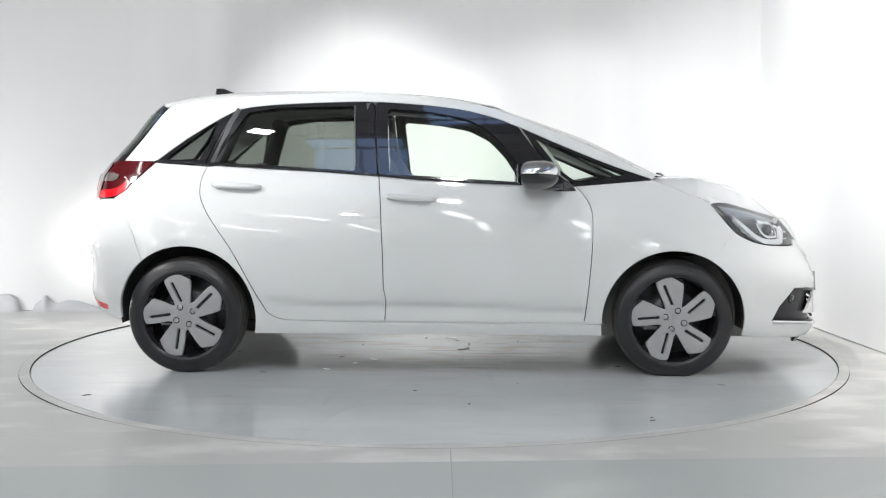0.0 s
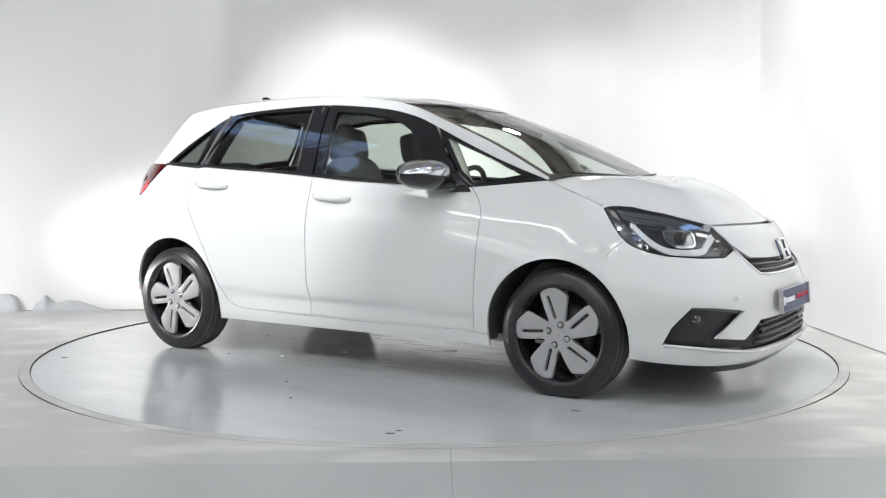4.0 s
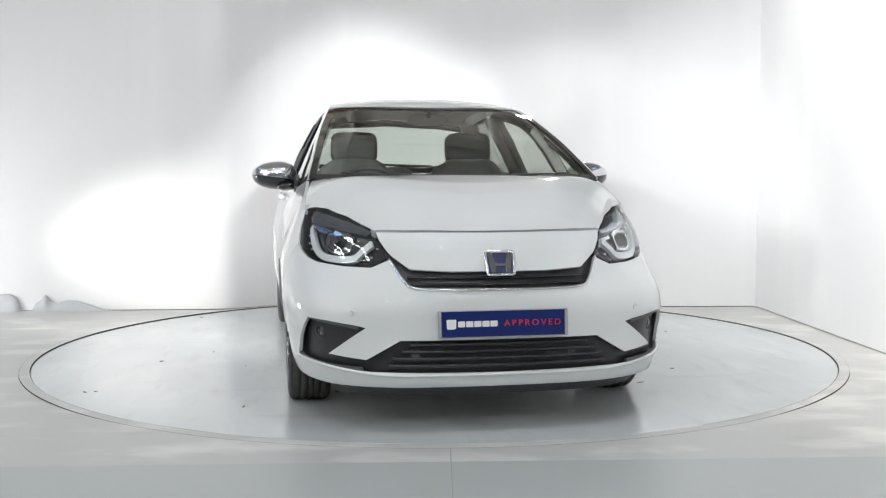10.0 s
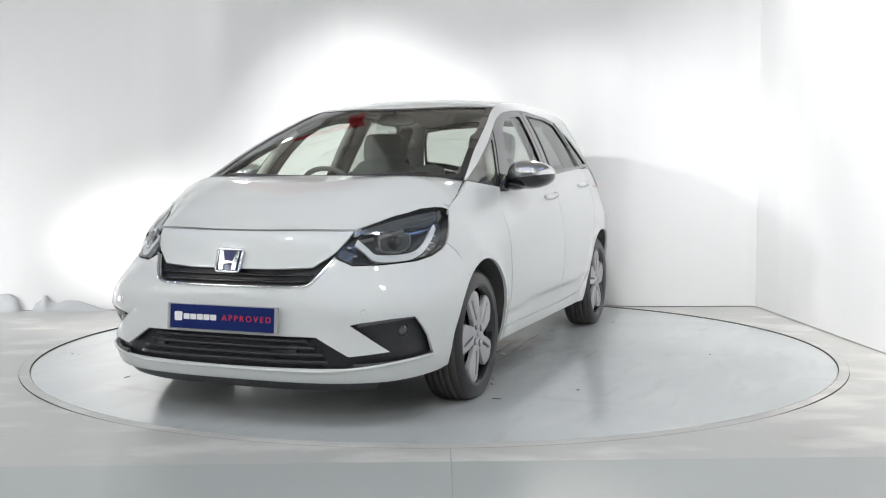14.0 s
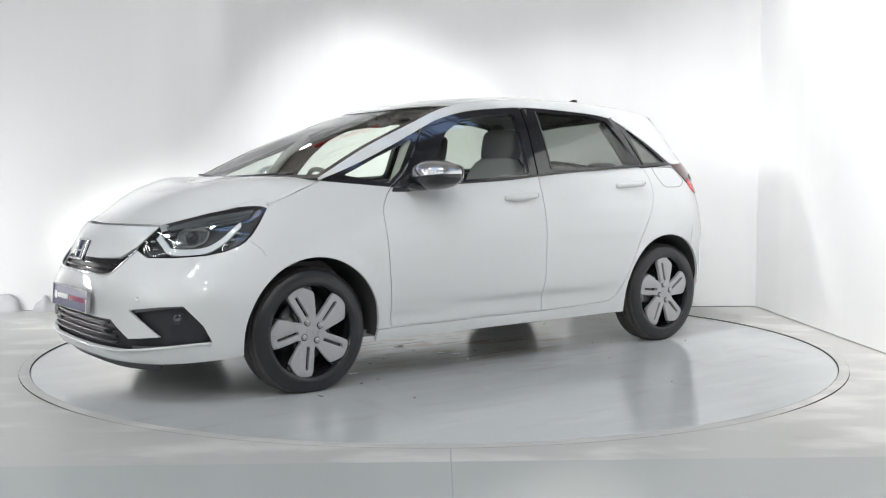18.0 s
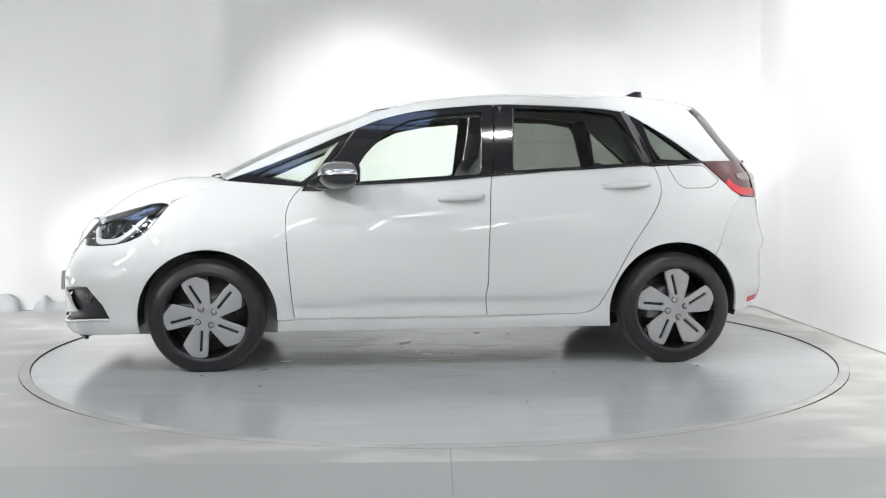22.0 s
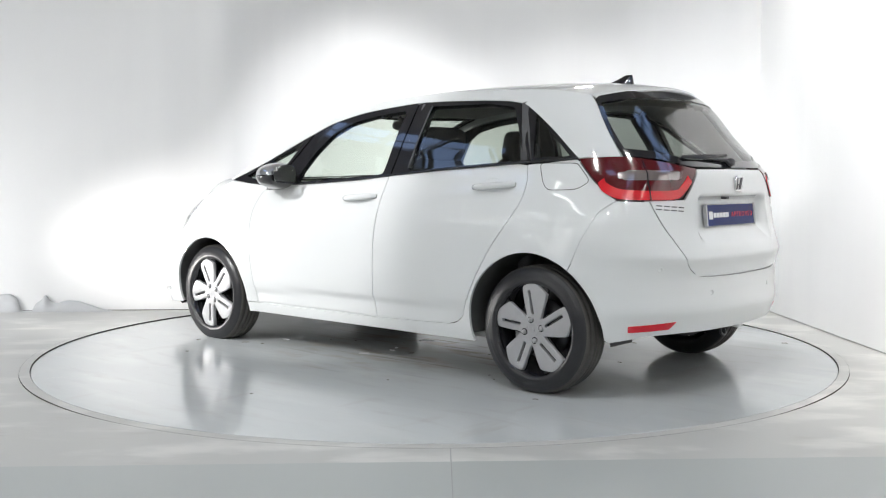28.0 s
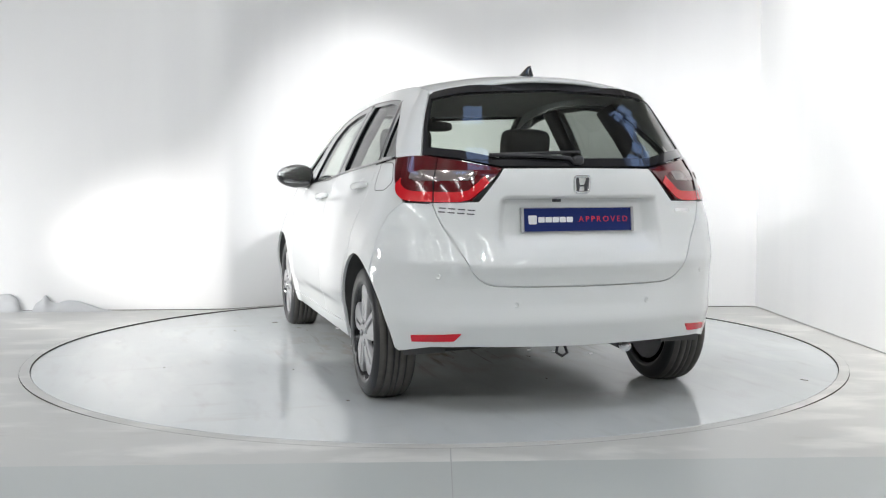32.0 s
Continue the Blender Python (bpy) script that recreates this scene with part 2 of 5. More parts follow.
def build_room():
    # the back wall swings back round the turntable in a shallow bay
    top = 2.5
    xs = [-9.0, -4.0, -2.6] + [float(x) for x in np.linspace(-2.2, 2.2, 111)] + [CORNER[0]]
    bm = bmesh.new()
    lo = [bm.verts.new((x, bay(x), 0.006)) for x in xs]
    hi = [bm.verts.new((x, bay(x), top)) for x in xs]
    blo = [bm.verts.new((x, bay(x) + 0.05, 0.006)) for x in xs]
    bhi = [bm.verts.new((x, bay(x) + 0.05, top)) for x in xs]
    for k in range(len(xs) - 1):
        bm.faces.new((lo[k], lo[k + 1], hi[k + 1], hi[k]))
        bm.faces.new((blo[k + 1], blo[k], bhi[k], bhi[k + 1]))
        bm.faces.new((lo[k + 1], lo[k], blo[k], blo[k + 1]))
        bm.faces.new((hi[k], hi[k + 1], bhi[k + 1], bhi[k]))
    for e in bm.edges:
        e.smooth = abs(e.verts[0].co.z - e.verts[1].co.z) > 1.0
    tagged(finish("wall_back", bm, WALLMAT), "white painted studio wall bowed round the turntable", "wall", kind="structure")
    # dark strip inside the gap under the walls: its shade is put into colour
    bm = bmesh.new()
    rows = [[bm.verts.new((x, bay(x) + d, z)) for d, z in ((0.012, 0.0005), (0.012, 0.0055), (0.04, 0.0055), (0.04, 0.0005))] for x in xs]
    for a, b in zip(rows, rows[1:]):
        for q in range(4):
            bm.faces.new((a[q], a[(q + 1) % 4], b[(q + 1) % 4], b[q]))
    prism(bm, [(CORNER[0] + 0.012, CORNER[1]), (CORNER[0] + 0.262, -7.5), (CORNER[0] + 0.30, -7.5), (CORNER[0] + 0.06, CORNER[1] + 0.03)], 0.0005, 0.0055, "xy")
    bmesh.ops.recalc_face_normals(bm, faces=bm.faces)
    tagged(finish("gap_shade_strip", bm, DARKGAP, smooth=False), "dark strip standing in for the shade under the studio walls", "gap", kind="structure")
    bm = bmesh.new()
    prism(bm, [CORNER, (CORNER[0] + 0.25, -7.5), (CORNER[0] + 0.45, -7.5), (CORNER[0] + 0.2, CORNER[1] + 0.29)], 0.006, top, "xy")
    tagged(finish("wall_right", bm, WALLMAT, smooth=False), "white painted studio side wall", "wall", kind="structure")
    bm = bmesh.new()
    n = 160
    inner = [bm.verts.new((R_RIM * math.cos(k * math.tau / n), R_RIM * math.sin(k * math.tau / n), 0)) for k in range(n)]
    outer = []
    for k in range(n):
        c, s = math.cos(k * math.tau / n), math.sin(k * math.tau / n)
        f = 36.0 / max(abs(c), abs(s))
        outer.append(bm.verts.new((f * c, f * s, 0)))
    for k in range(n):
        bm.faces.new((inner[k], outer[k], outer[(k + 1) % n], inner[(k + 1) % n]))
    tagged(finish("floor", bm, FLOORMAT, smooth=False), "pale grey painted concrete floor with scuffs", "floor", kind="structure")
    # the rim stands a little proud of plate and floor, and is worn flush towards the front
    bm, sides = bmesh.new(), bmesh.new()
    rows, inner_side, outer_side = [], [], []
    for k in range(240):
        a = k * math.tau / 240
        c, w = math.cos(a), math.sin(a)
        hi = 0.0022 + 0.0065 * step01((w + 0.62) / 0.35)
        ho = 0.0009 + 0.0058 * step01((w + 0.84) / 0.22)
        ri, ro = R_DISC + 0.0035 + 0.003 * step01((w + 0.62) / 0.35), R_RIM - 0.001
        rows.append([bm.verts.new((q * c, q * w, z)) for q, z in ((ri + 0.001, hi - 0.0006), (ri + 0.004, hi), (ro - 0.004, ho), (ro - 0.001, ho - 0.0006))])
        inner_side.append([sides.verts.new((ri * c, ri * w, z)) for z in (-0.03, hi - 0.0006)] + [sides.verts.new(((ri + 0.001) * c, (ri + 0.001) * w, hi - 0.0006))])
        outer_side.append([sides.verts.new((q * c, q * w, z)) for q, z in ((ro - 0.001, ho - 0.0006), (ro, ho - 0.0008), (ro + 0.0005, -0.002))])
    for k in range(240):
        n = (k + 1) % 240
        for q in range(3):
            bm.faces.new((rows[k][q], rows[k][q + 1], rows[n][q + 1], rows[n][q]))
        for ring in (inner_side, outer_side):
            for q in range(2):
                sides.faces.new((ring[k][q], ring[k][q + 1], ring[n][q + 1], ring[n][q]))
    for m in (bm, sides):
        bmesh.ops.recalc_face_normals(m, faces=m.faces)
    rim = tagged(finish("turntable_rim", bm, FLOORMAT, smooth=False), "pale grey steel rim set in the floor", "rim", kind="structure")
    part("rim_side", sides, RIMSIDE, rim, smooth=False)
    bm = bmesh.new()
    lathe(bm, [(R_RIM + 0.3, -0.035), (0.001, -0.035)], 96, "z")
    tagged(finish("turntable_pit", bm, DARKGAP), "dark pit under the turntable", "pit", kind="structure")
    disc = new("turntable")
    tagged(disc, "round grey painted car turntable flush with floor", "turntable")
    # two plates that meet at a straight seam
    cut_a = radians(253.67)
    off = 0.20
    half = math.acos(off / R_DISC)
    for a0, a1, shift in ((-half, half, 0.0003), (half, math.tau - half, -0.0003)):
        pts = []
        for k in range(121):
            a = a0 + (a1 - a0) * k / 120
            x, y = R_DISC * math.cos(a) + shift, R_DISC * math.sin(a)
            b = cut_a + math.pi / 2
            pts.append((x * math.cos(b) - y * math.sin(b), x * math.sin(b) + y * math.cos(b)))
        bm = bmesh.new()
        prism(bm, pts, -0.03, 0.002, "xy")
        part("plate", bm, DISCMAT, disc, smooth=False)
    bm = bmesh.new()
    lathe(bm, [(R_DISC + 0.003, -0.03), (R_DISC + 0.003, 0.0015), (R_DISC - 0.004, 0.0022), (R_DISC - 0.008, 0.0022)], 160, "z")
    part("edge_ring", bm, DISCMAT, disc)
    # flakes of paint and grit on the plate
    bm = bmesh.new()
    rnd = random.Random(4)
    for k in range(26):
        r, a = R_DISC * math.sqrt(rnd.random()) * 0.97, rnd.random() * math.tau
        x, y, l, w, t = r * math.cos(a), r * math.sin(a), rnd.uniform(0.004, 0.022), rnd.uniform(0.003, 0.006), rnd.random() * math.pi
        m = Matrix.Translation((x, y, 0)) @ Matrix.Rotation(t, 4, "Z")
        prism(bm, [(-l, -w * 0.4), (l * 0.3, -w), (l, w * 0.2), (-l * 0.4, w)], 0.002, 0.0045, "xy", m)
    tagged(part("grit", bm, GRIT, disc, smooth=False), kind="stuff")
    bm = bmesh.new()
    for k in range(9):
        r, a = 1.0 * math.sqrt(rnd.random()), rnd.random() * math.tau
        m = Matrix.Translation((r * math.cos(a), r * math.sin(a), 0)) @ Matrix.Rotation(rnd.random() * math.pi, 4, "Z")
        l, w = rnd.uniform(0.008, 0.035), rnd.uniform(0.005, 0.014)
        prism(bm, [(-l, -w * 0.5), (-l * 0.2, -w), (l * 0.6, -w * 0.7), (l, w * 0.3), (l * 0.1, w), (-l * 0.6, w * 0.6)], 0.002, 0.0038, "xy", m)
    tagged(part("paint_flake", bm, WHITEPRINT, disc, smooth=False), kind="stuff")
    # two darker floor sheets in front, which meet at a joint
    for x0, x1 in ((-23.8, 0.057), (0.062, 5.8)):
        bm = bmesh.new()
        prism(bm, [(x0, -33.8), (x1, -33.8), (x1, -2.53 + 0.03 * x1), (x0, -2.53 + 0.03 * x0)], -0.004, 0.003, "xy")
        tagged(finish("floor_sheet", bm, SHEETMAT, smooth=False), "darker grey painted floor sheet with straight joint", "floor", kind="structure")
    bm = bmesh.new()
    prism(bm, [(0.0575, -9.0), (0.0615, -9.0), (0.0615, -R_RIM - 0.004), (0.0575, -R_RIM - 0.004)], -0.002, 0.0012, "xy")
    tagged(finish("floor_joint", bm, JOINT, smooth=False), "thin dark joint in the floor", "joint", kind="structure")
    # a low grey mound at the back wall's foot, in place of shadows cast there
    sheet = curve([(-4.2, 0.05), (-3.9, 0.13), (-3.6, 0.08), (-3.42, 0.125), (-3.30, 0.135), (-3.235, 0.10), (-3.20, 0.004), (-3.12, 0.004), (-3.09, 0.06), (-3.05, 0.085), (-3.015, 0.125), (-2.985, 0.085), (-2.93, 0.062), (-2.86, 0.082), (-2.78, 0.078), (-2.69, 0.050), (-2.56, 0.008), (-2.50, 0.001)])
    bm = bmesh.new()
    rows = []
    for x in np.linspace(-4.2, -2.5, 150):
        x = float(x)
        h, y = max(sheet(x), 0.001), wall_line(x)
        w = 0.5 + 0.5 * noise.noise(Vector((x * 9, 0, 3)))
        rows.append([bm.verts.new((x, y - d * (0.6 + 0.6 * w), z * h)) for d, z in ((0.004, 0.99), (0.022, 1.0), (0.035, 0.86), (0.045, 0.5), (0.055, 0.18), (0.09, 0.0))])
    for a, b in zip(rows, rows[1:]):
        for k in range(5):
            bm.faces.new((a[k], a[k + 1], b[k + 1], b[k]))
    bmesh.ops.recalc_face_normals(bm, faces=bm.faces)
    tagged(finish("wall_shadow_mound", bm, SHADOW_GREY), "low grey mound standing in for shadows at the foot of the wall", "sheet")
    # the hall that closes the place round the booth
    for name, b in (("wall_left", (-24.2, -34.2, -24.0, 12.2)), ("wall_front", (-24.0, -34.2, 6.0, -34.0)), ("wall_far_right", (6.0, -34.2, 6.2, 12.2)), ("wall_far_back", (-24.0, 12.0, 6.0, 12.2))):
        bm = bmesh.new()
        box(bm, b[0], b[1], -0.1, b[2], b[3], 6.0)
        tagged(finish(name, bm, STEEL, smooth=False), "plain pale hall wall", "wall", kind="structure")
    # ceiling with glazed bays
    sky = [(0.3, -8.4, 1.5, -6.5), (-2.0, -5.7, -0.9, -4.0), (4.2, -3.2, 5.4, 0.2), (-0.5, -3.5, 0.7, -2.4), (-7.4, -1.5, -6.2, 3.4)]
    xs = sorted({-24.2, 6.2, *[v for q in sky for v in (q[0], q[2])]})
    ys = sorted({-34.2, 12.2, *[v for q in sky for v in (q[1], q[3])]})
    bm = bmesh.new()
    for x0, x1 in zip(xs, xs[1:]):
        for y0, y1 in zip(ys, ys[1:]):
            if not any(q[0] <= x0 and x1 <= q[2] and q[1] <= y0 and y1 <= q[3] for q in sky):
                box(bm, x0, y0, 6.0, x1, y1, 6.1)
    for x0, y0, x1, y1 in sky:
        n = round((y1 - y0) / 0.8)
        for k in range(1, n):
            y = y0 + (y1 - y0) * k / n
            box(bm, x0, y - 0.02, 6.0, x1, y + 0.02, 6.06)
        box(bm, (x0 + x1) / 2 - 0.015, y0, 6.0, (x0 + x1) / 2 + 0.015, y1, 6.05)
    for k in range(16):
        box(bm, -24.2, -34 + 3 * k, 5.75, 6.2, -33.88 + 3 * k, 6.0)
    for k in range(44):
        box(bm, -24.2, -33.6 + 0.8 * k, 5.92, 6.2, -33.54 + 0.8 * k, 6.0)
    for k in range(12):
        box(bm, -24.2, 2.2 + 0.8 * k, 5.90, 6.2, 2.26 + 0.8 * k, 6.0)
    for k in range(5):
        box(bm, -6.6 + 2.6 * k, 2.0, 5.6, -6.52 + 2.6 * k, 12.0, 5.9)
    tagged(finish("ceiling", bm, STEEL, smooth=False), "pale metal hall ceiling with beams and glazed bays", "ceiling", kind="structure")
    bm = bmesh.new()
    for z0, z1, w in ((4.20, 4.24, 0.12), (4.24, 4.46, 0.02), (4.46, 4.50, 0.12)):
        box(bm, -2.4, 4.6 - w, z0, -1.2, 4.6 + w, z1)
    tagged(finish("steel_beam", bm, RED, smooth=False), "red painted steel beam of the hall", "beam", kind="structure")
    # rows of strip lamps along the hall, behind the camera
    lamp = new("strip_lamp")
    tagged(lamp, "long lit strip lamp under the hall ceiling", "lamp", "strip lamps of the hall")
    bm = bmesh.new()
    box(bm, -0.15, -2.3, 0.03, 0.15, 2.3, 0.09, 0.01)
    part("housing", bm, STEEL, lamp, smooth=False)
    bm = bmesh.new()
    box(bm, -0.11, -2.25, 0.0, 0.11, 2.25, 0.031, 0.01)
    part("tube", bm, STRIP, lamp, "white glowing tube", smooth=False)
    spots = [(4.4 - 2.6 * k, y) for y in (-4.5, -11.0, -17.5) for k in range(9) if y < -5 or k > 3]
    for x, y in spots[1:]:
        copy_thing(lamp, pose(x, y, 5.65))
    lamp.matrix_basis = pose(*spots[0], 5.65)
    return disc


TURNTABLE = build_room()


# ---- the car's skin: one smooth shape, from which every panel is cut ----
def step(t):
    t = min(max(t, 0.0), 1.0)
    return t * t * (3 - 2 * t)


AXLE = 1.265
ARCHES = {1: (1.256, 0.285, 0.360), -1: (-1.260, 0.300, 0.366)}
WIDTH = curve([(0.14, 0.77), (0.21, 0.80), (0.27, 0.815), (0.34, 0.822), (0.43, 0.838), (0.55, 0.845), (0.68, 0.843), (0.80, 0.826), (0.90, 0.793), (0.97, 0.764), (1.03, 0.74), (1.12, 0.70), (1.20, 0.665), (1.30, 0.615), (1.40, 0.557), (1.47, 0.51), (1.53, 0.47)])
NOSE = curve([(0.12, 2.03), (0.17, 2.07), (0.21, 2.105), (0.26, 2.115), (0.40, 2.105), (0.50, 2.105), (0.58, 2.09), (0.65, 2.072), (0.72, 2.045), (0.77, 2.015), (0.80, 1.985), (0.85, 1.84), (0.90, 1.68), (0.95, 1.53), (1.02, 1.40)])
TAIL = curve([(0.20, 1.84), (0.28, 1.895), (0.36, 1.928), (0.40, 1.941), (0.435, 1.939), (0.47, 1.932), (0.54, 1.930), (0.60, 1.940), (0.656, 1.955), (0.666, 1.951), (0.72, 1.930), (0.78, 1.911), (0.88, 1.899), (0.97, 1.895), (1.03, 1.885), (1.07, 1.858), (1.12, 1.820), (1.25, 1.702), (1.36, 1.622), (1.42, 1.552), (1.47, 1.49)])
NOSE_N = curve([(0.2, 4.2), (0.45, 4.2), (0.69, 2.35), (0.80, 2.35), (0.90, 2.9)])
NOSE_M = curve([(0.2, 3.0), (0.45, 3.0), (0.69, 2.0), (0.90, 2.0)])


def taper(x, z):
    return 1 - 0.045 * step((x - 0.3) / 1.1) * step((z - 0.62) / 0.28)


def ends(x, z):
    """Length, exponents and start of the rounded nose or tail."""
    if x >= 0:
        return NOSE(z) - AXLE, NOSE_N(z), NOSE_M(z)
    return TAIL(z) - AXLE, 2.7 + 0.5 * step((z - 0.6) / 0.3), 3.0


def flare(x, z):
    """The arches stand a little proud of the flanks."""
    cx, cz, ra = ARCHES[1 if x > 0 else -1]
    return 0.010 * math.exp(-((math.hypot(x - cx, z - cz) - ra) / 0.045) ** 2) * step((z - 0.2) / 0.15)


SHOULDER = curve([(1.2, 0.67), (1.036, 0.718), (0.561, 0.826), (0.05, 0.880), (-0.5, 0.915), (-1.1, 0.950), (-1.5, 0.962)])


def half_width(x, z):
    w = WIDTH(z) * taper(x, z)
    t = abs(x) - AXLE
    if t > 0:
        length, n, m = ends(x, z)
        w *= max(1 - (t / length) ** n, 1e-4) ** (1 / m) if t < length else 1e-4 ** (1 / m)
    w += flare(x, z)
    # a pressed crease low on the doors
    w -= 0.010 * step((0.381 - 0.0216 * x - z) / 0.03) * step((0.90 - abs(x)) / 0.12)
    # the shoulder line rises from the front arch through the door handles
    w += 0.0055 * math.exp(-math.hypot(z - SHOULDER(x), 0.02) / 0.05) * step((1.15 - x) / 0.35) * step((x + 1.45) / 0.3)
    return w


def side(s, off=0.0):
    return lambda u, v: Vector((u, s * (half_width(u, v) + off), v))


def around(end, off=0.0):
    """Skin of the nose (1) or tail (-1): an angle from the centre line, and a height."""
    def f(a, z):
        length, n, m = ends(end, z)
        c, s = max(math.cos(a), 1e-6), abs(math.sin(a))
        r = 1.0
        for _ in range(12):
            g = (r * c) ** n + (r * s) ** m - 1
            r -= g / (n * (r * c) ** n / r + m * (r * s) ** m / r)
        hollow = 0.0
        if end < 0:
            # the plate sits in a hollow under the tailgate's grip
            hollow = 0.055 * step((0.45 - abs(a)) / 0.07) * step((z - 0.69) / 0.10) * step((0.932 - z) / 0.014)
        x = end * (AXLE + length * r * c + off * c - hollow)
        y = WIDTH(z) * taper(x, z) * r * s + off * s + flare(x, z) * s
        return Vector((x, y if a >= 0 else -y, z))
    return f


def ang(end, x, y, z):
    """The angle for around() of a point near the skin; without y, of the skin's own point there."""
    if y is None:
        y = half_width(x, z) - flare(x, z)
    length = ends(end, z)[0]
    return math.atan2(y / (WIDTH(z) * taper(x, z)), max(abs(x) - AXLE, 0) / length)


EDGE_Z = curve([(-1.62, 1.36), (-1.43, 1.405), (-1.16, 1.449), (-0.81, 1.469), (-0.5, 1.476), (-0.2, 1.466), (0.108, 1.437), (0.29, 1.398), (0.558, 1.298), (0.849, 1.178), (1.175, 1.016), (1.25, 0.98)])
MID_Z = curve([(-1.62, 1.448), (-1.5, 1.475), (-1.3, 1.502), (-0.9, 1.520), (-0.5, 1.521), (-0.2, 1.507), (0.108, 1.477), (0.29, 1.441), (0.558, 1.352), (0.849, 1.245), (1.175, 1.085), (1.33, 1.005)])
HOOD_Z = curve([(1.0, 1.105), (1.15, 1.07), (1.30, 1.025), (1.457, 0.972), (1.626, 0.915), (1.80, 0.858), (1.92, 0.815), (2.0, 0.775)])


def edge_y(x):
    return half_width(x, EDGE_Z(x))


def top(x, y):
    e = edge_y(x)
    return Vector((x, y, EDGE_Z(x) + (MID_Z(x) - EDGE_Z(x)) * (1 - min(abs(y) / e, 1.05) ** 2.3)))


HOOD_EDGE = curve([(1.05, 0.69), (1.20, 0.712), (1.317, 0.731), (1.40, 0.733), (1.46, 0.690), (1.538, 0.640), (1.607, 0.605), (1.665, 0.572), (1.787, 0.522), (1.872, 0.482), (1.96, 0.44)])
HOOD_RISE = curve([(0.0, 0.0), (0.05, 0.010), (0.10, 0.028), (0.16, 0.046), (0.25, 0.060), (0.38, 0.056), (0.48, 0.040), (0.58, 0.020), (0.68, 0.003), (0.80, 0.0)])


def hood(x, y):
    """The bonnet swells between its leading edge, its sides and the windscreen."""
    d = max(1.956 - 0.085 * (y / 0.47) ** 2 - x, 0.0)
    k = min(abs(y) / HOOD_EDGE(x), 1.0)
    return Vector((x, y, HOOD_Z(x) - 0.146 * y * y + HOOD_RISE(d) * (1 - k ** 4) * (1 + (y / 0.5) ** 2)))


def spline(pts, n=6):
    """An open smooth line through points of the plane."""
    out = []
    for i in range(len(pts) - 1):
        a, b, c, d = pts[max(i - 1, 0)], pts[i], pts[i + 1], pts[min(i + 2, len(pts) - 1)]
        for k in range(n):
            t = k / n
            out.append(tuple(0.5 * (2 * q + (r - p) * t + (2 * p - 5 * q + 4 * r - w) * t * t + (3 * q - p - 3 * r + w) * t ** 3) for p, q, r, w in zip(a, b, c, d)))
    return out + [tuple(pts[-1])]


def rounded(poly, r=0.02, n=4):
    """A polygon with its corners rounded."""
    out = []
    for i, p in enumerate(poly):
        p, a, b = Vector(p), Vector(poly[i - 1]), Vector(poly[(i + 1) % len(poly)])
        ra, rb = min(r, (a - p).length * 0.45), min(r, (b - p).length * 0.45)
        q0, q1 = p + (a - p).normalized() * ra, p + (b - p).normalized() * rb
        for k in range(n + 1):
            t = k / n
            out.append(tuple(q0 * (1 - t) ** 2 + p * 2 * t * (1 - t) + q1 * t * t))
    return out


def inside(poly, x, y):
    hit = False
    for i in range(len(poly)):
        (x0, y0), (x1, y1) = poly[i - 1], poly[i]
        if (y0 > y) != (y1 > y) and x < x0 + (y - y0) / (y1 - y0) * (x1 - x0):
            hit = not hit
    return hit


def dense(poly, gap):
    out = []
    for i, p in enumerate(poly):
        q = poly[(i + 1) % len(poly)]
        d = math.hypot(q[0] - p[0], q[1] - p[1])
        if d < 1e-5:
            continue
        k = max(1, round(d / gap))
        out += [(p[0] + (q[0] - p[0]) * j / k, p[1] + (q[1] - p[1]) * j / k) for j in range(k)]
    return out


def shrink(poly, d):
    """Moves a polygon's outline inwards by d."""
    area = sum(poly[i - 1][0] * poly[i][1] - poly[i][0] * poly[i - 1][1] for i in range(len(poly)))
    s = 1 if area > 0 else -1
    out = []
    for i, p in enumerate(poly):
        a, b = Vector(poly[i - 1]), Vector(poly[(i + 1) % len(poly)])
        p = Vector(p)
        d0, d1 = (p - a), (b - p)
        if d0.length < 1e-6 or d1.length < 1e-6:
            continue
        n0, n1 = Vector((-d0.y, d0.x)).normalized() * s, Vector((-d1.y, d1.x)).normalized() * s
        n = n0 + n1
        if n.length < 0.2:
            continue
        n.normalize()
        out.append(tuple(p + n * d / max(n.dot(n0), 0.5)))
    return out


